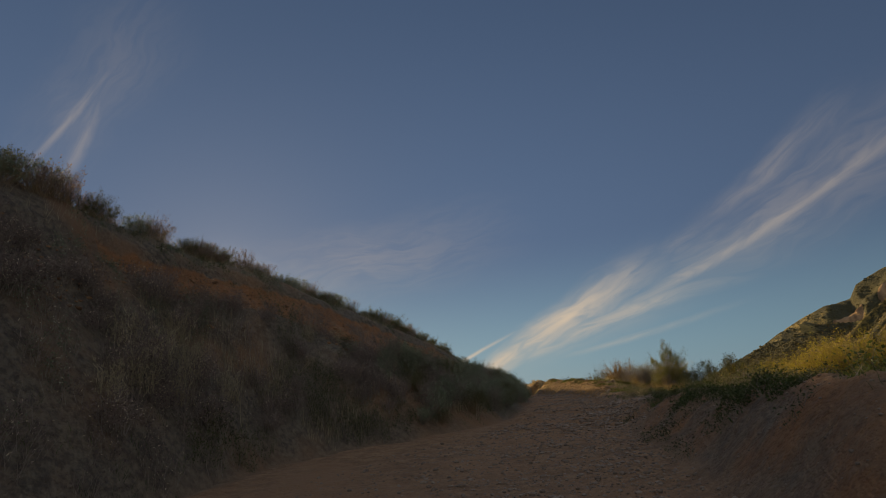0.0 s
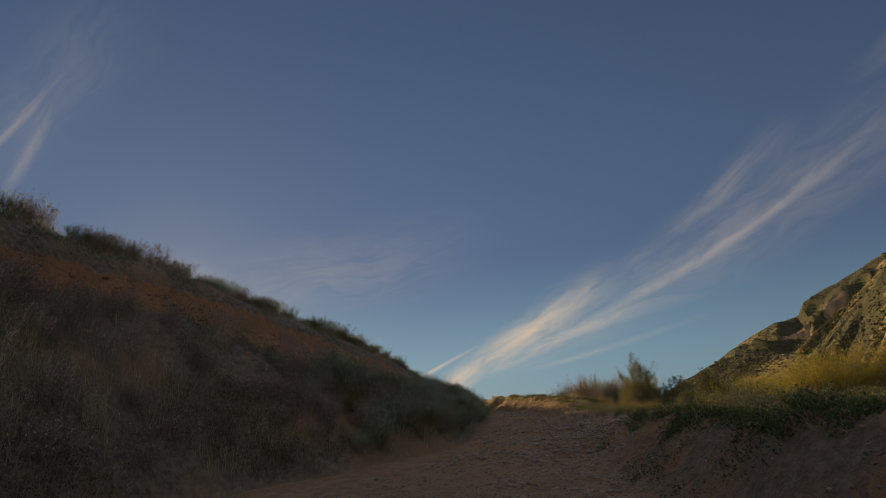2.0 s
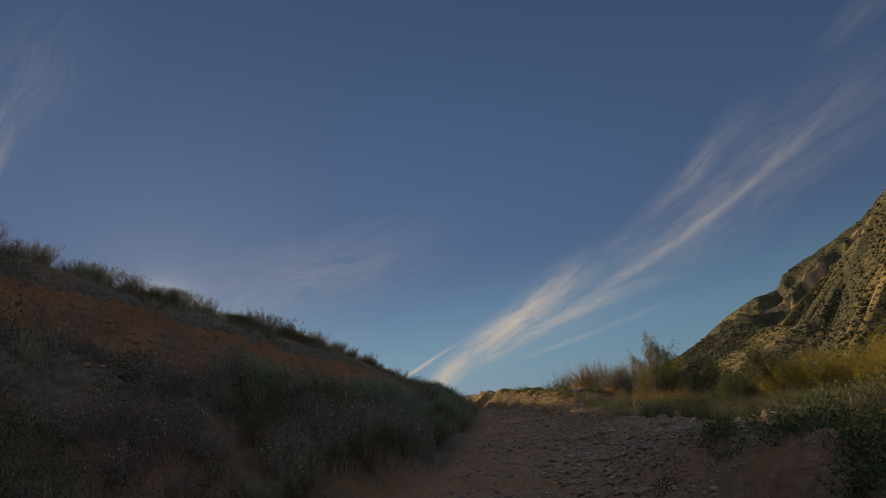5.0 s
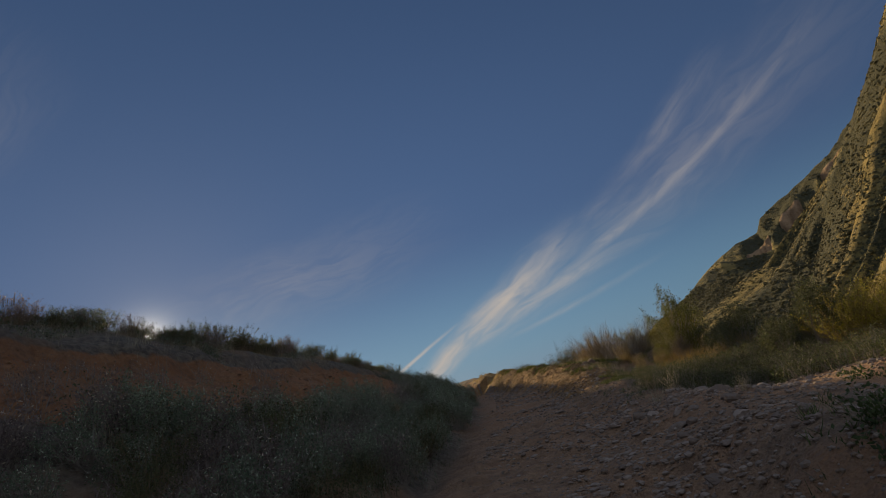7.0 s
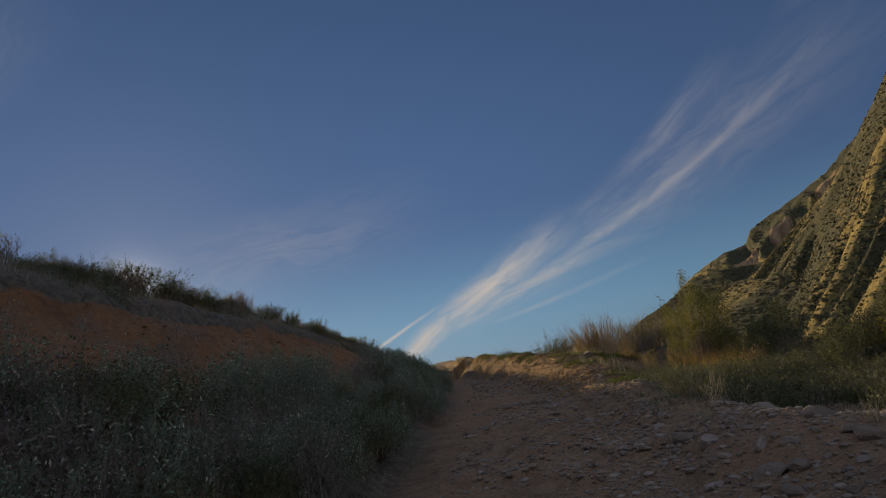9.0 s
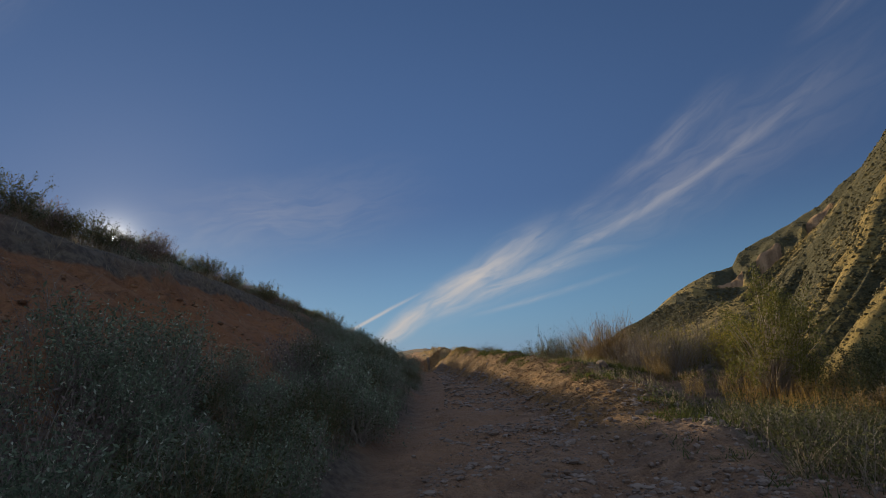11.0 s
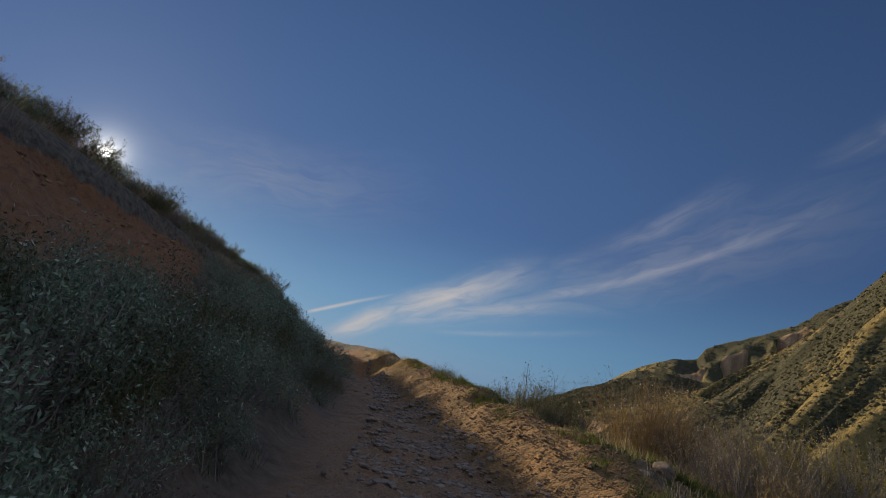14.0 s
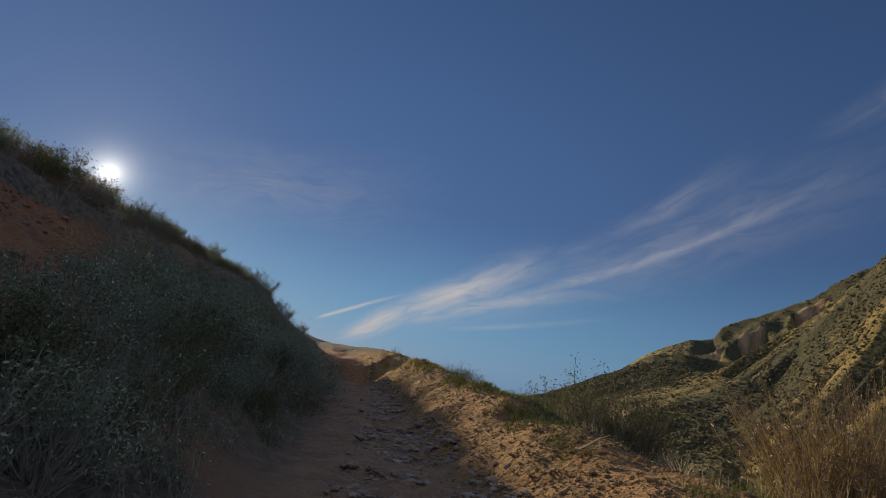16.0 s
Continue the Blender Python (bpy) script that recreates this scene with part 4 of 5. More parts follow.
    copies(bright, [(9.0, 20.2, 0, 1.25), (9.8, 20.7, 60, 1.3), (8.3, 20.9, 150, 1.0), (10.6, 19.6, 200, 1.2), (7.4, 23.7, 0, 0.95), (8.1, 22.9, 70, 1.0), (8.6, 24.6, 130, 1.0), (9.2, 21.6, 200, 1.0), (9.4, 23.4, 30, 1.05), (10.2, 25.6, 90, 1.0), (7.9, 25.6, 240, 0.8), (9.3, 31.5, 20, 0.9), (12.6, 22.4, 250, 1.1), (6.9, 34.6, 300, 0.9), (7.2, 36.5, 160, 1.0), (11.9, 29.0, 40, 1.2), (13.4, 24.6, 10, 1.2), (8.2, 33.2, 90, 0.9)], "golden brooms on the shoulder")
    grey = plume_shrub("olive_shrub", 73, 80, 1.35, 0.85, MAT_OLIVE, MAT_TWIG, 0.055, "olive green scrub shrub on the valley shoulder")
    copies(grey, [(7.6, 26.0, 0, 0.8), (6.3, 28.0, 80, 0.75), (9.0, 28.8, 120, 1.0), (10.8, 30.4, 190, 1.1), (13.5, 26.5, 10, 1.2), (8.8, 34.6, 60, 1.0), (10.0, 38.0, 220, 1.2), (13.0, 20.5, 330, 1.1), (5.6, 46.0, 100, 1.1), (6.6, 25.4, 30, 0.8), (11.2, 22.6, 250, 0.9), (6.3, 30.6, 210, 0.8), (7.8, 30.2, 150, 0.95)], "olive shrubs on the shoulder")
    # a dead flower stalk, forked at the top
    stalk = new("dead_stalk")
    line = stalks(rng, np.array([[0, 0, -0.1], [0.05, 0.02, -0.1], [-0.04, 0.05, -0.1], [0.02, -0.06, -0.1]]), np.array([1.15, 0.85, 1.0, 0.6]), np.array([[-0.42, 0.1], [0.25, 0.1], [-0.10, 0.0], [0.5, 0.0]]), 0.1, 5)
    v, f = twig_tubes(line, np.full(4, 0.016))
    part("stalks", raw_mesh("stalks", v, f, MAT_STRAW), stalk)
    tips = stalks(rng, np.repeat(line[:, 4], 3, 0), np.full(12, 0.22), around(rng, 12, 1.2), 0.2, 2)
    v, f = blade_strips(rng, tips, np.full(12, 0.012))
    part("forked_tip", raw_mesh("forked_tip", v, f, MAT_STRAW), stalk)
    stand(tagged(stalk, "pale dead flower stalks standing in shoulder scrub", "dead plant"), 8.4, 27.5, 0, 0.9)
    tuft = bush("dead_tuft", 77, 34, 0.55, 0.9, 0, MAT_STRAW, MAT_STRAW, 0.03, "small leafless dry tuft of pale forked twigs", "dead plant", root=0.08, bend=0.1, stem_r=0.005, slender=True, twigs=2)
    copies(tuft, [(2.6, 22.4, 0, 0.85), (3.3, 23.6, 80, 1.0), (2.9, 24.6, 200, 0.8), (3.8, 26.2, 30, 1.0), (3.4, 20.2, 120, 0.7), (4.3, 24.9, 300, 0.9), (3.0, 36.2, 10, 0.7), (2.6, 38.4, 60, 0.8)], "dead tufts by the track")
    branch = new("dead_branch")
    line = stalks(rng, np.array([[-0.22, 0.0, 0.02], [0.0, 0.03, 0.06], [0.05, 0.02, 0.07]]), np.array([0.16, 0.10, 0.07]), np.array([[2.9, 0.8], [2.2, -1.6], [1.5, 2.4]]), 0.1, 4)
    v, f = twig_tubes(line, np.array([0.035, 0.02, 0.016]))
    part("wood", raw_mesh("wood", v, f, MAT_BRUSH), branch)
    stand(tagged(branch, "short grey dead branch lying on the verge", "branch"), 1.85, 35.65, 20)
    gold = reed_clump("reed_clump", 74, 46, 0.95, MAT_BROOM, "golden dry reeds on the track's shoulder")
    spots = [(5.6 + 5.0 * rng.uniform() ** 1.3, rng.uniform(26.5, 33.5), rng.uniform(0, 360), rng.uniform(0.45, 0.8)) for _ in range(20)]
    spots += [(4.2 + 1.6 * rng.uniform(), rng.uniform(29.5, 33.5), rng.uniform(0, 360), rng.uniform(0.45, 0.75)) for _ in range(10)]
    spots += [(float(edge_x(y)) + rng.uniform(-0.2, 0.9), y, rng.uniform(0, 360), rng.uniform(0.35, 0.6)) for y in rng.uniform(36, 47, 9)]
    copies(gold, spots, "dry reeds on the shoulder")

    def shoulder(x, y, inner, outer):
        return step(x, lip_x(y) + inner - 0.3, lip_x(y) + inner + 0.3) * step(x, edge_x(y) + outer, edge_x(y) + outer - 2)

    def clear_scree(x, y):
        return 1 - step(y, 16.0, 18.0) * step(y, 25.0, 23.0) * step(x + 1.3 * fractal(x, y, 0.6, 3, 69.0), 6.6, 4.2)

    # sparse upright stalks on the valley edge of the verge
    x, y = scatter(rng, 3200, 0, 8, 33, 52, lambda x, y: shoulder(x, y, 0.3, 1.5) * patch(x, y, 0.5, 31.0, -0.2, 0.4))
    grass_stuff("dry_stalks", 60, x, y, 0.42, MAT_STRAW, "sparse upright dry stalks along the edge of the verge", 3, 0.007, 0.18)
    x, y = scatter(rng, 7000, 2.6, 15, 4, 54, lambda x, y: shoulder(x, y, 0.3, 3) * (0.2 + 0.8 * patch(x, y, 0.4, 4.0, -0.3, 0.4)) * (1 - 0.45 * step(y, 33, 36)) * (1 - 0.96 * step(y, 28.5, 26)) * clear_scree(x, y))
    grass_stuff("shoulder_dry_grass", 53, x, y, 0.36, MAT_STRAW, "dry straw-coloured grass on the track's shoulder", 5, 0.007, 0.5)
    x, y = scatter(rng, 12000, -1.5, 14, 4, 56, lambda x, y: shoulder(x, y, -0.1, 1.0) * patch(x, y, 0.5, 6.0, -0.25, 0.35) * clear_scree(x, y))
    grass_stuff("shoulder_green_grass", 54, x, y, 0.17, MAT_GREEN, "short green grass and weeds on the shoulder", 7, 0.009, 0.9)
    x, y = scatter(rng, 2400, 3.9, 10.5, 26.6, 31.5, lambda x, y: step(np.hypot((x - 6.6) * 0.8, y - 28.9), 2.0, 0.9) * (0.3 + 0.7 * patch(x, y, 0.7, 37.0, -0.3, 0.3)))
    grass_stuff("tall_brown_grass", 84, x, y, 0.70, MAT_AMBER, "tall golden-brown seeding grass beside the leafy shrub", 6, 0.008, 0.3)
    # mossy low growth on the sunlit verge
    x, y = scatter(rng, 20000, -2, 6, 27, 52, lambda x, y: step(x, lip_x(y) - 0.55, lip_x(y) + 0.1) * step(x, edge_x(y) + 0.6, edge_x(y)) * step(x, lip_x(y) + 2.0, lip_x(y) + 1.0) * patch(x, y, 0.9, 33.0, -0.25, 0.1))
    grass_stuff("verge_moss", 78, x, y, 0.15, MAT_MOSS, "low yellow-green moss and sprouting weeds on the verge", 9, 0.018, 0.9)
    x, y = scatter(rng, 5000, -5, 3, 46, 62, lambda x, y: step(x, lip_x(y) - 1.2, lip_x(y) - 0.4) * step(x, lip_x(y) + 3.5, lip_x(y) + 1.5) * patch(x, y, 0.7, 39.0, -0.2, 0.2))
    grass_stuff("crest_grass", 85, x, y, 0.20, MAT_GOLD, "short golden grass tufts on the crest of the track", 7, 0.010, 0.7)
    x, y = scatter(rng, 2200, 2.5, 6, 28.5, 34, lambda x, y: shoulder(x, y, 0.1, 0.5) * patch(x, y, 0.5, 35.0, -0.2, 0.3))
    grass_stuff("bright_grass", 79, x, y, 0.22, MAT_MOSS, "bright yellow-green grass among the shoulder reeds", 9, 0.010, 0.7)
    x, y = scatter(rng, 6500, 1.4, 13, 5, 27, lambda x, y: step(x + 0.9 * fractal(x, y, 0.5, 2, 63.0), lip_x(y) - 0.8, lip_x(y) + 0.1) * patch(x, y, 0.35, 21.0, -0.2, 0.3) * clear_scree(x, y))
    grass_stuff("shoulder_weeds", 57, x[x < lip_x(y) + 3], y[x < lip_x(y) + 3], 0.18, MAT_GREEN, "dark green weeds along the top of the track's bank", 9, 0.015, 1.0)
    x, y = scatter(rng, 2600, 1.8, 11, 2, 24, lambda x, y: step(x + 0.7 * fractal(x, y, 0.5, 2, 67.0), lip_x(y) - 0.5, lip_x(y) + 0.2) * patch(x, y, 0.55, 68.0, -0.05, 0.25) * clear_scree(x, y))
    scrub_stuff("bank_weeds", 94, x[:620], y[:620], 0.32, MAT_GREEN, 0.045, 16, 12, "dark green leafy weeds hanging over the track's earth bank", 0.9, 0.26)
    x, y = scatter(rng, 4600, 2.6, 12, 13, 30, lambda x, y: step(x, lip_x(y) + 0.3, lip_x(y) + 1.0) * step(y, 12, 16) * (0.25 + 0.75 * patch(x, y, 0.4, 17.0, -0.4, 0.3)) * clear_scree(x, y))
    px, py = scatter(rng, 170, 1.0, 3.6, 3, 17, lambda x, y: step(x, lip_x(y) - 1.4, lip_x(y) - 0.8) * patch(x, y, 0.8, 70.0, 0.0, 0.3))
    scrub_stuff("bank_face_weeds", 95, px, py, 0.26, MAT_OLIVE, 0.04, 12, 10, "small dark weeds growing on the face of the earth bank", 0.9, 0.22)
    rust = rng.uniform(0, 1, len(x)) < 0.45
    scrub_stuff("shoulder_scrub", 58, x[rust][:220], y[rust][:220], 0.34, MAT_RUST, 0.045, 14, 8, "dry brown scrub on the shaded shoulder of the track", 0.7, 0.09)
    scrub_stuff("shoulder_sage", 59, x[~rust][:800], y[~rust][:800], 0.46, MAT_OLIVE, 0.06, 14, 9, "dark olive scrub on the shaded shoulder of the track", 0.7, 0.14)
    x, y = scatter(rng, 2400, 2.7, 10.0, 20.5, 28.8, lambda x, y: clear_scree(x, y) * step(x, 2.7 + 0.25 * np.abs(y - 24.5), 3.3 + 0.25 * np.abs(y - 24.5)) * 0.7)
    scrub_stuff("shade_scrub", 92, x[:1100], y[:1100], 0.5, MAT_OLIVE, 0.040, 14, 13, "dark olive scrub crowding the shaded edge of the track", 0.75, 0.18)
    spots = [[], []]
    for k in range(120):
        y = 16.5 + k * 0.27 + rng.uniform(-0.4, 0.4)
        x = float(foot_x(y)) - rng.uniform(0.25, 3.4)
        if over_track(x, y) < brush_line(x, y) - 0.1:
            spots[k % 2].append((x, y, rng.uniform(0, 360), rng.uniform(0.55, 1.2)))
    olive = plume_shrub("olive_bush", 97, 110, 0.85, 0.7, MAT_OLIVE, MAT_BRUSH, 0.036, "dark olive bush among the sage at the foot of the bank", leaves=34, long=0.28, thick=0.035, fill=0.3, category="bush")
    where = []
    for k in range(46):
        y = 17.0 + k * 0.66 + rng.uniform(-0.3, 0.3)
        x = float(foot_x(y)) - rng.uniform(0.2, 2.8)
        if over_track(x, y) < brush_line(x, y):
            where.append((x, y, rng.uniform(0, 360), rng.uniform(0.5, 1.1)))
    copies(olive, where, "olive bushes along the foot of the bank")
    for seed, plumes, where in ((75, 130, spots[0]), (96, 100, spots[1])):
        sage = plume_shrub("sage_bush", seed, plumes, 0.95, 0.72, MAT_SAGE, MAT_TWIG, 0.036, "grey-green sage bush with pale tips on the lower bank", leaves=34, long=0.30, thick=0.032, fill=0.35, category="bush")
        copies(sage, where, "sage bushes along the foot of the bank")
    straw = reed_clump("straw_tuft", 86, 60, 1.15, MAT_STRAW, "tall pale straw grass tuft on the lower bank")
    copies(straw, [(-7.6, 9.3, 0, 0.95), (-7.4, 10.0, 70, 0.85), (-8.0, 10.3, 140, 0.95), (-7.7, 11.0, 210, 0.8), (-8.2, 9.5, 280, 0.85), (-7.5, 8.5, 330, 0.75), (-8.4, 11.4, 100, 0.8), (-7.3, 11.8, 160, 0.7), (-7.2, 15.8, 30, 0.6), (-7.0, 17.6, 90, 0.55)], "straw tufts on the bank")
    snag = bush("dry_bush", 89, 56, 0.85, 0.8, 9, MAT_RUST, MAT_TWIG, 0.038, "dry twiggy brown bush with pale seed heads on the bank", "bush", root=0.2, bend=0.15, stem_r=0.005, slender=True, twigs=3)
    spots = []
    for k in range(84):
        y = 4.5 + k * 0.22 + rng.uniform(-0.3, 0.3)
        x = float(foot_x(y)) - rng.uniform(0.3, 3.6)
        if over_track(x, y) < brush_line(x, y) + 0.2:
            spots.append((x, y, rng.uniform(0, 360), rng.uniform(0.7, 1.35)))
    copies(snag, spots, "dry bushes on the bank")
    x, y = scatter(rng, 900, -12, -4, 6, 26, lambda x, y: step(over_track(x, y), brush_line(x, y) - 0.2, brush_line(x, y) + 0.2) * step(over_track(x, y), cut_top(y), cut_top(y) - 0.3) * patch(x, y, 0.28, 65.0, -0.05, 0.15))
    scrub_stuff("cut_scrub", 90, x, y, 0.6, MAT_RUST, 0.03, 16, 9, "dry brown scrub growing on the bare cut", 0.75, 0.16)
    x, y = scatter(rng, 900, -4, 7, 39, 62, lambda x, y: step(x, lip_x(y) + 0.7, lip_x(y) + 1.1) * step(x, edge_x(y) + 4, edge_x(y) + 2))
    scrub_stuff("edge_scrub", 91, x, y, 0.45, MAT_OLIVE, 0.045, 12, 8, "low olive scrub falling away behind the verge", 0.8, 0.15)
    # dead branches fallen in the scrub of the bank
    fallen = bush("fallen_branch", 80, 5, 0.9, 1.6, 0, MAT_TWIG, MAT_STRAW, 0.03, "pale dead forked branch lying in the bank's scrub", "branch", root=0.05, bend=0.2, stem_r=0.011, twigs=4)
    copies(fallen, [(float(foot_x(y)) - d, y, 67 * y, 0.7 + 0.1 * (k % 4)) for k, (d, y) in enumerate([(1.6, 24.5), (2.2, 26.8), (1.3, 28.6), (2.6, 22.9), (2.0, 30.5), (1.5, 33.0), (2.4, 19.8), (1.8, 14.5), (2.6, 11.0), (1.2, 16.2)])], "dead branches on the bank")
    # scrub down the valley side
    x, y = scatter(rng, 3600, -8, 55, 14, 110, lambda x, y: step(x, edge_x(y), edge_x(y) + 1.5) * 0.5)
    half = rng.uniform(0, 1, len(x)) < 0.65
    scrub_stuff("valley_scrub", 55, x[half], y[half], 0.9, MAT_OLIVE, 0.11, 12, 7, "olive scrub on the slope down to the valley")
    scrub_stuff("valley_dry_scrub", 56, x[~half], y[~half], 0.8, MAT_RUST, 0.10, 12, 6, "dry brown scrub on the slope down to the valley")


shoulder_plants()


# ---- stones ----
def stone_paint(g, place):
    each = g.add("ShaderNodeObjectInfo").outputs["Random"]
    isle = g.add("ShaderNodeNewGeometry").outputs["Random Per Island"]
    tone = g.mix(g.math("FRACT", g.math("ADD", each, isle)), (0.155, 0.110, 0.082), (0.33, 0.255, 0.200))
    return g.mix(g.ramp(g.noise(place, 9.0, 5, 0.6), 0.45, 0.7), tone, (0.20, 0.125, 0.075))


def clod_paint(g, place):
    isle = g.add("ShaderNodeNewGeometry").outputs["Random Per Island"]
    return g.mix(isle, (0.13, 0.074, 0.032), (0.32, 0.192, 0.086))


MAT_CLOD = surface("crumbled_earth", clod_paint, 0.95, lambda g, p: g.noise(p, 22.0, 5, 0.7), 0.5, 0.015)
MAT_LUMP = surface("orange_earth_lump", lambda g, p: g.mix(g.add("ShaderNodeNewGeometry").outputs["Random Per Island"], (0.15, 0.072, 0.034), (0.40, 0.225, 0.115)), 0.95,
                   lambda g, p: g.noise(p, 22.0, 5, 0.7), 0.5, 0.015)
MAT_STONE = surface("dusty_sandstone", stone_paint, 0.9, lambda g, p: g.noise(p, 16.0, 6, 0.65), 0.5, 0.02)


def stone_shape(seed, detail):
    """A weathered, angular stone about one unit across, resting on z = 0."""
    rng = np.random.default_rng(seed)
    bm = bmesh.new()
    bmesh.ops.create_icosphere(bm, subdivisions=detail, radius=0.5)
    squash = np.array([1.0, rng.uniform(0.6, 0.95), rng.uniform(0.4, 0.7)])
    cuts = [(Vector(rng.normal(0, 1, 3)).normalized(), rng.uniform(0.26, 0.42)) for _ in range(6)]
    for v in bm.verts:
        for n, d in cuts:
            over = v.co.dot(n) - d
            if over > 0:
                v.co -= n * over * 0.9
        v.co += Vector(rng.normal(0, 0.010, 3))
        v.co = Vector((v.co.x * squash[0], v.co.y * squash[1], v.co.z * squash[2]))
    low = min(v.co.z for v in bm.verts)
    for v in bm.verts:
        v.co.z -= low
    return bm


def stones():
    rng = np.random.default_rng(91)
    kinds = []
    for k in range(7):
        bm = stone_shape(100 + k, 3)
        mesh = bpy.data.meshes.new("rock")
        bm.to_mesh(mesh)
        bm.free()
        mesh.materials.append(MAT_STONE)
        kinds.append(mesh)

    def lay(x, y, size, k, name="rock", label="rough tan sandstone rock on the track", group="rocks on the track", sink=0.22):
        ob = new(name, kinds[k])
        z = on_ground(x, y, sink * size)
        ob.matrix_basis = pose(x, y, z, rng.normal(0, 9), rng.normal(0, 9), rng.uniform(0, 360)) @ Matrix.Diagonal((size, size * rng.uniform(0.8, 1.1), size * rng.uniform(0.8, 1.2), 1))
        tagged(ob, label, "rock", group)
    lay(3.25, 33.05, 0.36, 0, "boulder", "rounded tan boulder at the foot of a twiggy shrub", "boulders")
    lay(2.9, 32.9, 0.22, 3, "boulder", "small rounded boulder beside a larger one", "boulders")
    lay(3.6, 22.8, 0.42, 1, "boulder", "large tan boulder on the scree beside the track", "boulders")
    lay(4.05, 27.1, 0.38, 3, "boulder", "pale boulder half hidden in shoulder grass", "boulders")
    lay(-6.4, 7.6, 0.30, 4, "boulder", "pale boulder at the foot of the bank", "boulders")
    for k, (x, y, size) in enumerate([(3.2, 20.8, 0.48), (2.2, 19.9, 0.40), (2.1, 19.4, 0.30), (2.4, 20.4, 0.32), (2.1, 21.9, 0.40), (2.2, 21.3, 0.38), (2.1, 20.6, 0.30), (3.0, 19.7, 0.36),
                                       (2.4, 18.5, 0.32), (2.55, 18.3, 0.32), (1.7, 22.2, 0.32), (2.35, 19.7, 0.26), (3.75, 22.0, 0.34), (2.8, 21.5, 0.3)]):
        lay(x, y, 0.82 * size, k % 7, label="large tan sandstone rock in the scree beside the track", group="rocks in the scree")
    for _ in range(110):
        y = rng.uniform(15.5, 24.0)
        x = 1.6 + rng.uniform(0, 1) * 3.8 + rng.normal(0, 0.2)
        lay(x, y, float(np.clip(rng.lognormal(-2.2, 0.5), 0.06, 0.30)), rng.integers(0, 7), label="rough tan sandstone rock in the scree beside the track", group="rocks in the scree")
    for _ in range(48):
        y = rng.uniform(7, 46)
        x = rng.uniform(float(foot_x(y)) * 0.6 + 0.4, float(lip_x(y)) - 0.7)
        lay(x - (0.8 if y > 29 else 0.0), y, float(np.clip(rng.lognormal(-2.3, 0.4), 0.06, 0.13 if y > 29 else 0.24)), rng.integers(0, 7))
    for _ in range(24):
        y = rng.uniform(23, 31)
        lay(float(lip_x(y)) + rng.uniform(-1.6, 0.2), y, rng.uniform(0.06, 0.18), rng.integers(0, 7), label="small grey-tan stone in the rubble along the track", group="rubble along the track")
    for _ in range(16):
        lay(rng.uniform(-0.6, 1.2), rng.uniform(30.5, 38.5), rng.uniform(0.14, 0.32), rng.integers(0, 7), label="flat rock bedded in the rocky step of the track", sink=0.36)
    for _ in range(24):
        y = rng.uniform(30, 50)
        lay(float(lip_x(y)) + rng.uniform(-0.9, 0.5), y, rng.uniform(0.05, 0.14), rng.integers(0, 7), label="small tan stone on the sunlit verge", group="stones on the verge")
    for _ in range(54):
        y = rng.uniform(10, 40)
        w = rng.uniform(0.12, 0.65)
        x = float(foot_x(y) - w * (foot_x(y) - ridge_x(y)))
        h = float(over_track(np.array(x), np.array(y)))
        if float(cut_foot(y)) + 0.3 < h < float(cut_top(y)) - 0.2:
            lay(x, y, float(np.clip(rng.lognormal(-2.3, 0.5), 0.05, 0.26)), rng.integers(0, 7), label="pale stone stuck in the bare orange bank", group="stones in the bank")
    # gravel
    bm = stone_shape(140, 1)
    unit = np.array([v.co[:] for v in bm.verts])
    tris = np.array([[v.index for v in f.verts] for f in bm.faces])
    bm.free()

    def litter(name, n, y, x, size, material, label, flat=1.0):
        turn = rng.uniform(0, 2 * np.pi, n)
        c, s = np.cos(turn)[:, None], np.sin(turn)[:, None]
        px, py, pz = unit[None, :, 0], unit[None, :, 1], unit[None, :, 2]
        verts = np.stack([(c * px - s * py) * size[:, None] + x[:, None], (s * px + c * py) * size[:, None] + y[:, None],
                          (pz - 0.2) * flat * size[:, None] + ground_z(x, y)[:, None]], -1).reshape(-1, 3)
        faces = (tris[None] + (np.arange(n) * len(unit))[:, None, None]).reshape(-1, 3)
        tagged(new(name, raw_mesh(name, verts, faces, material)), label, "gravel", kind="stuff")
    n = 9000
    y = rng.uniform(6, 30, n)
    x = foot_x(y) * 0.7 + rng.beta(1.8, 1.0, n) * (lip_x(y) - 1.3 + 2.3 * step(y, 14, 18) - foot_x(y) * 0.7)
    litter("gravel", n, y, x, np.clip(rng.lognormal(-3.05, 0.5, n), 0.025, 0.14), MAT_STONE, "loose tan gravel and pebbles on the dirt track")
    n = 700
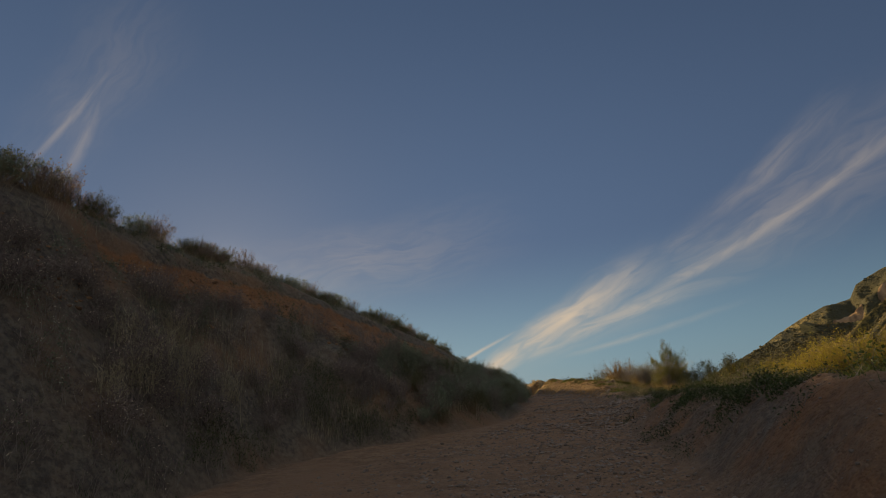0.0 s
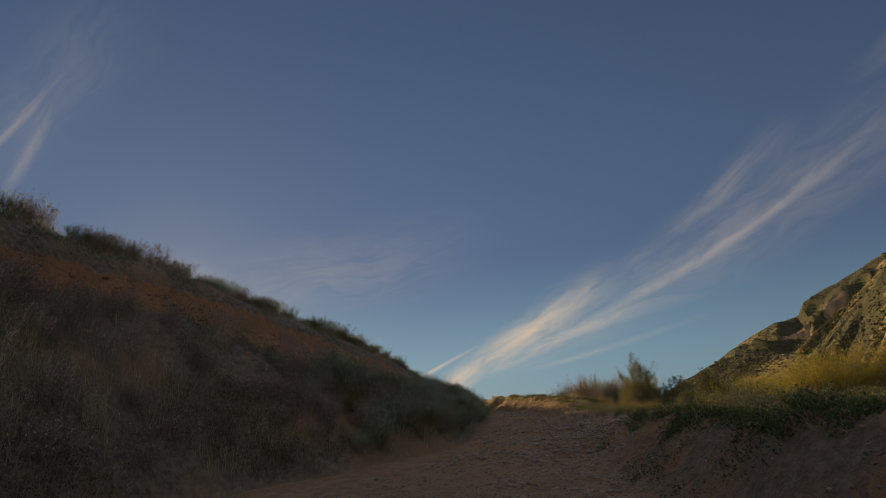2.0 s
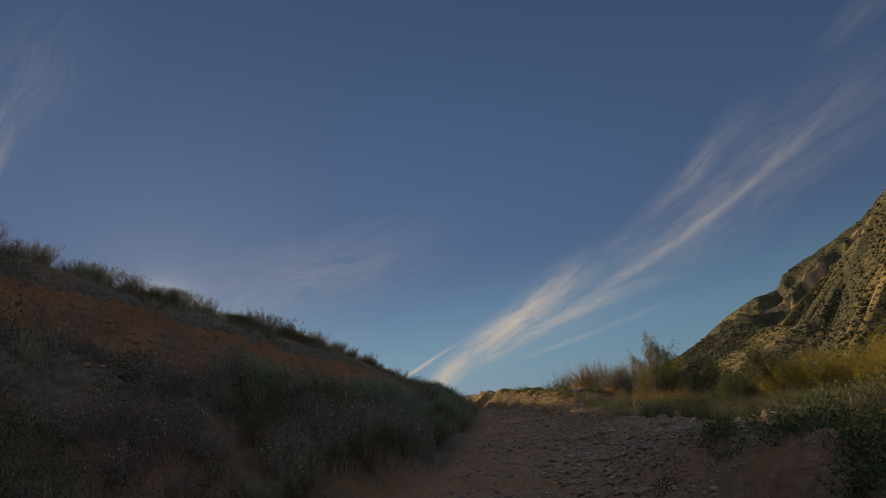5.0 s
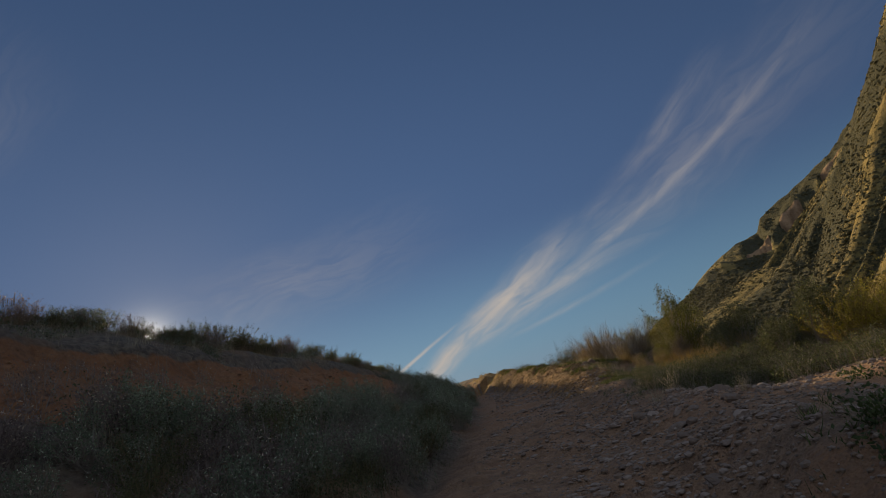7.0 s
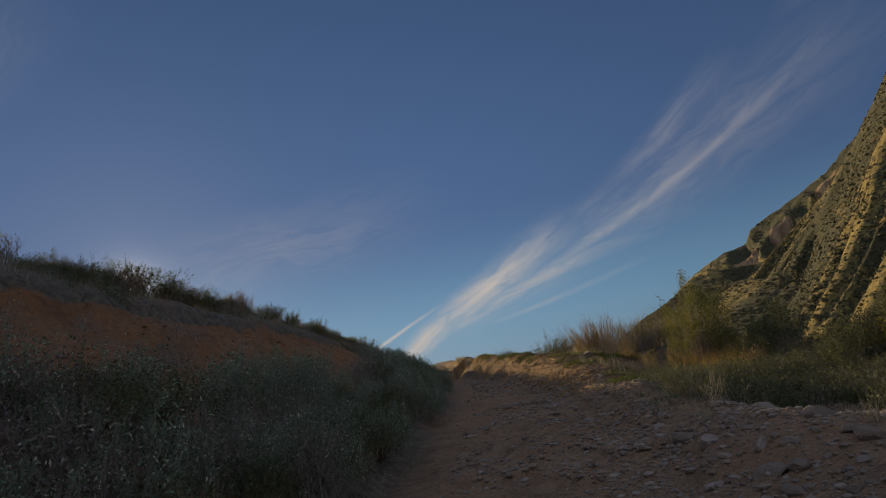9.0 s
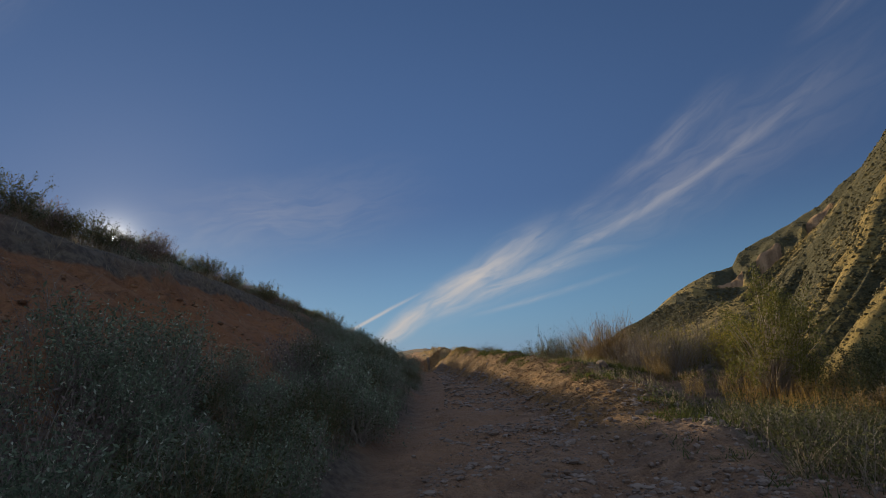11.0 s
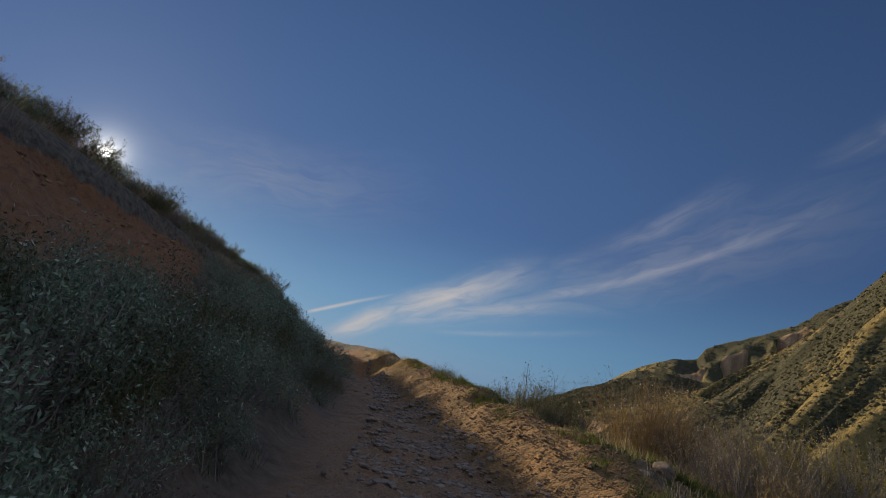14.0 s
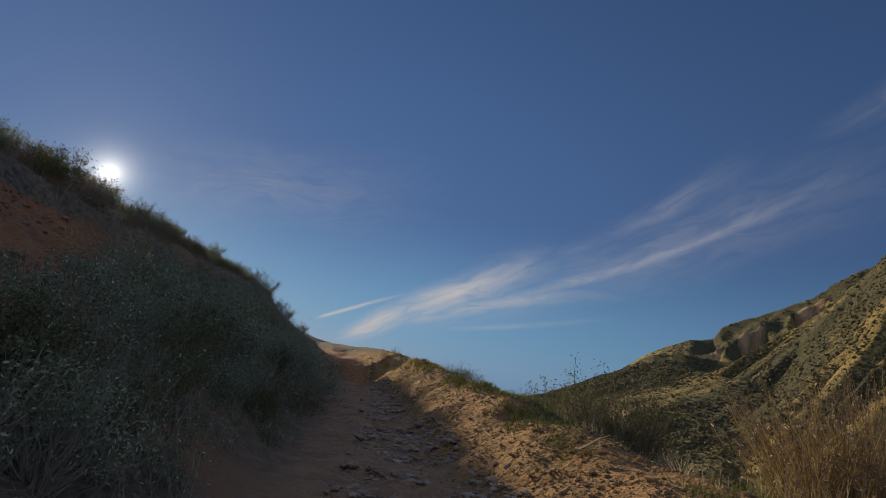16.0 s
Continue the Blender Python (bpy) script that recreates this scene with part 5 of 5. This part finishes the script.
    y = rng.uniform(3, 16, n)
    x = lip_x(y) - rng.uniform(-0.2, 1.6, n)
    litter("bank_gravel", n, y, x, np.clip(rng.lognormal(-3.4, 0.5, n), 0.02, 0.10), MAT_STONE, "small stones stuck in the track's earth bank")
    n = 16000
    y = rng.uniform(8, 46, n)
    x = foot_x(y) - rng.uniform(0.08, 0.8, n) * (foot_x(y) - ridge_x(y))
    h = over_track(x, y)
    keep = (h > cut_foot(y) + 0.1) & (h < cut_top(y) + 0.05) & (fractal(x, y, 0.9, 3, 47.0) + 0.25 * (h > cut_top(y) - 0.5) > 0.05)
    litter("bank_lumps", int(keep.sum()), y[keep], x[keep], np.clip(rng.lognormal(-2.9, 0.6, n), 0.025, 0.26)[keep], MAT_LUMP, "crumbling lumps of orange earth on the cut face of the bank", 0.8)
    n = 6500
    y = rng.uniform(14.5, 25, n)
    x = 1.2 + 4.4 * rng.beta(1.3, 1.3, n)
    keep = fractal(x, y, 0.7, 3, 43.0) > 0.0
    n, x, y = int(keep.sum()), x[keep], y[keep]
    litter("scree", n, y, x, np.clip(rng.lognormal(-3.15, 0.55, n), 0.02, 0.15), MAT_STONE, "broken tan and grey stones of the scree beside the track")
    n = 15000
    y = rng.uniform(15, 58, n)
    x = foot_x(y) * 0.5 + rng.uniform(0, 1, n) * (lip_x(y) - 0.9 - foot_x(y) * 0.5)
    keep = fractal(x, y, 0.8, 3, 41.0) > -0.15
    litter("rubble", int(keep.sum()), y[keep], x[keep], np.clip(rng.lognormal(-2.8, 0.55, n), 0.025, 0.20)[keep], MAT_STONE, "broken stones and rubble washed out of the track", 0.7)
    n = 22000
    y = 28 + 32 * rng.beta(1.0, 1.7, n)
    x = lip_x(y) + rng.normal(-0.2, 0.6, n) - np.clip(y - 48, 0, 12) * rng.uniform(0, 0.25, n)
    litter("clods", n, y, x, np.clip(rng.lognormal(-3.75, 0.55, n), 0.012, 0.09), MAT_CLOD, "crumbled ochre clods and grit on the sunlit verge")


stones()
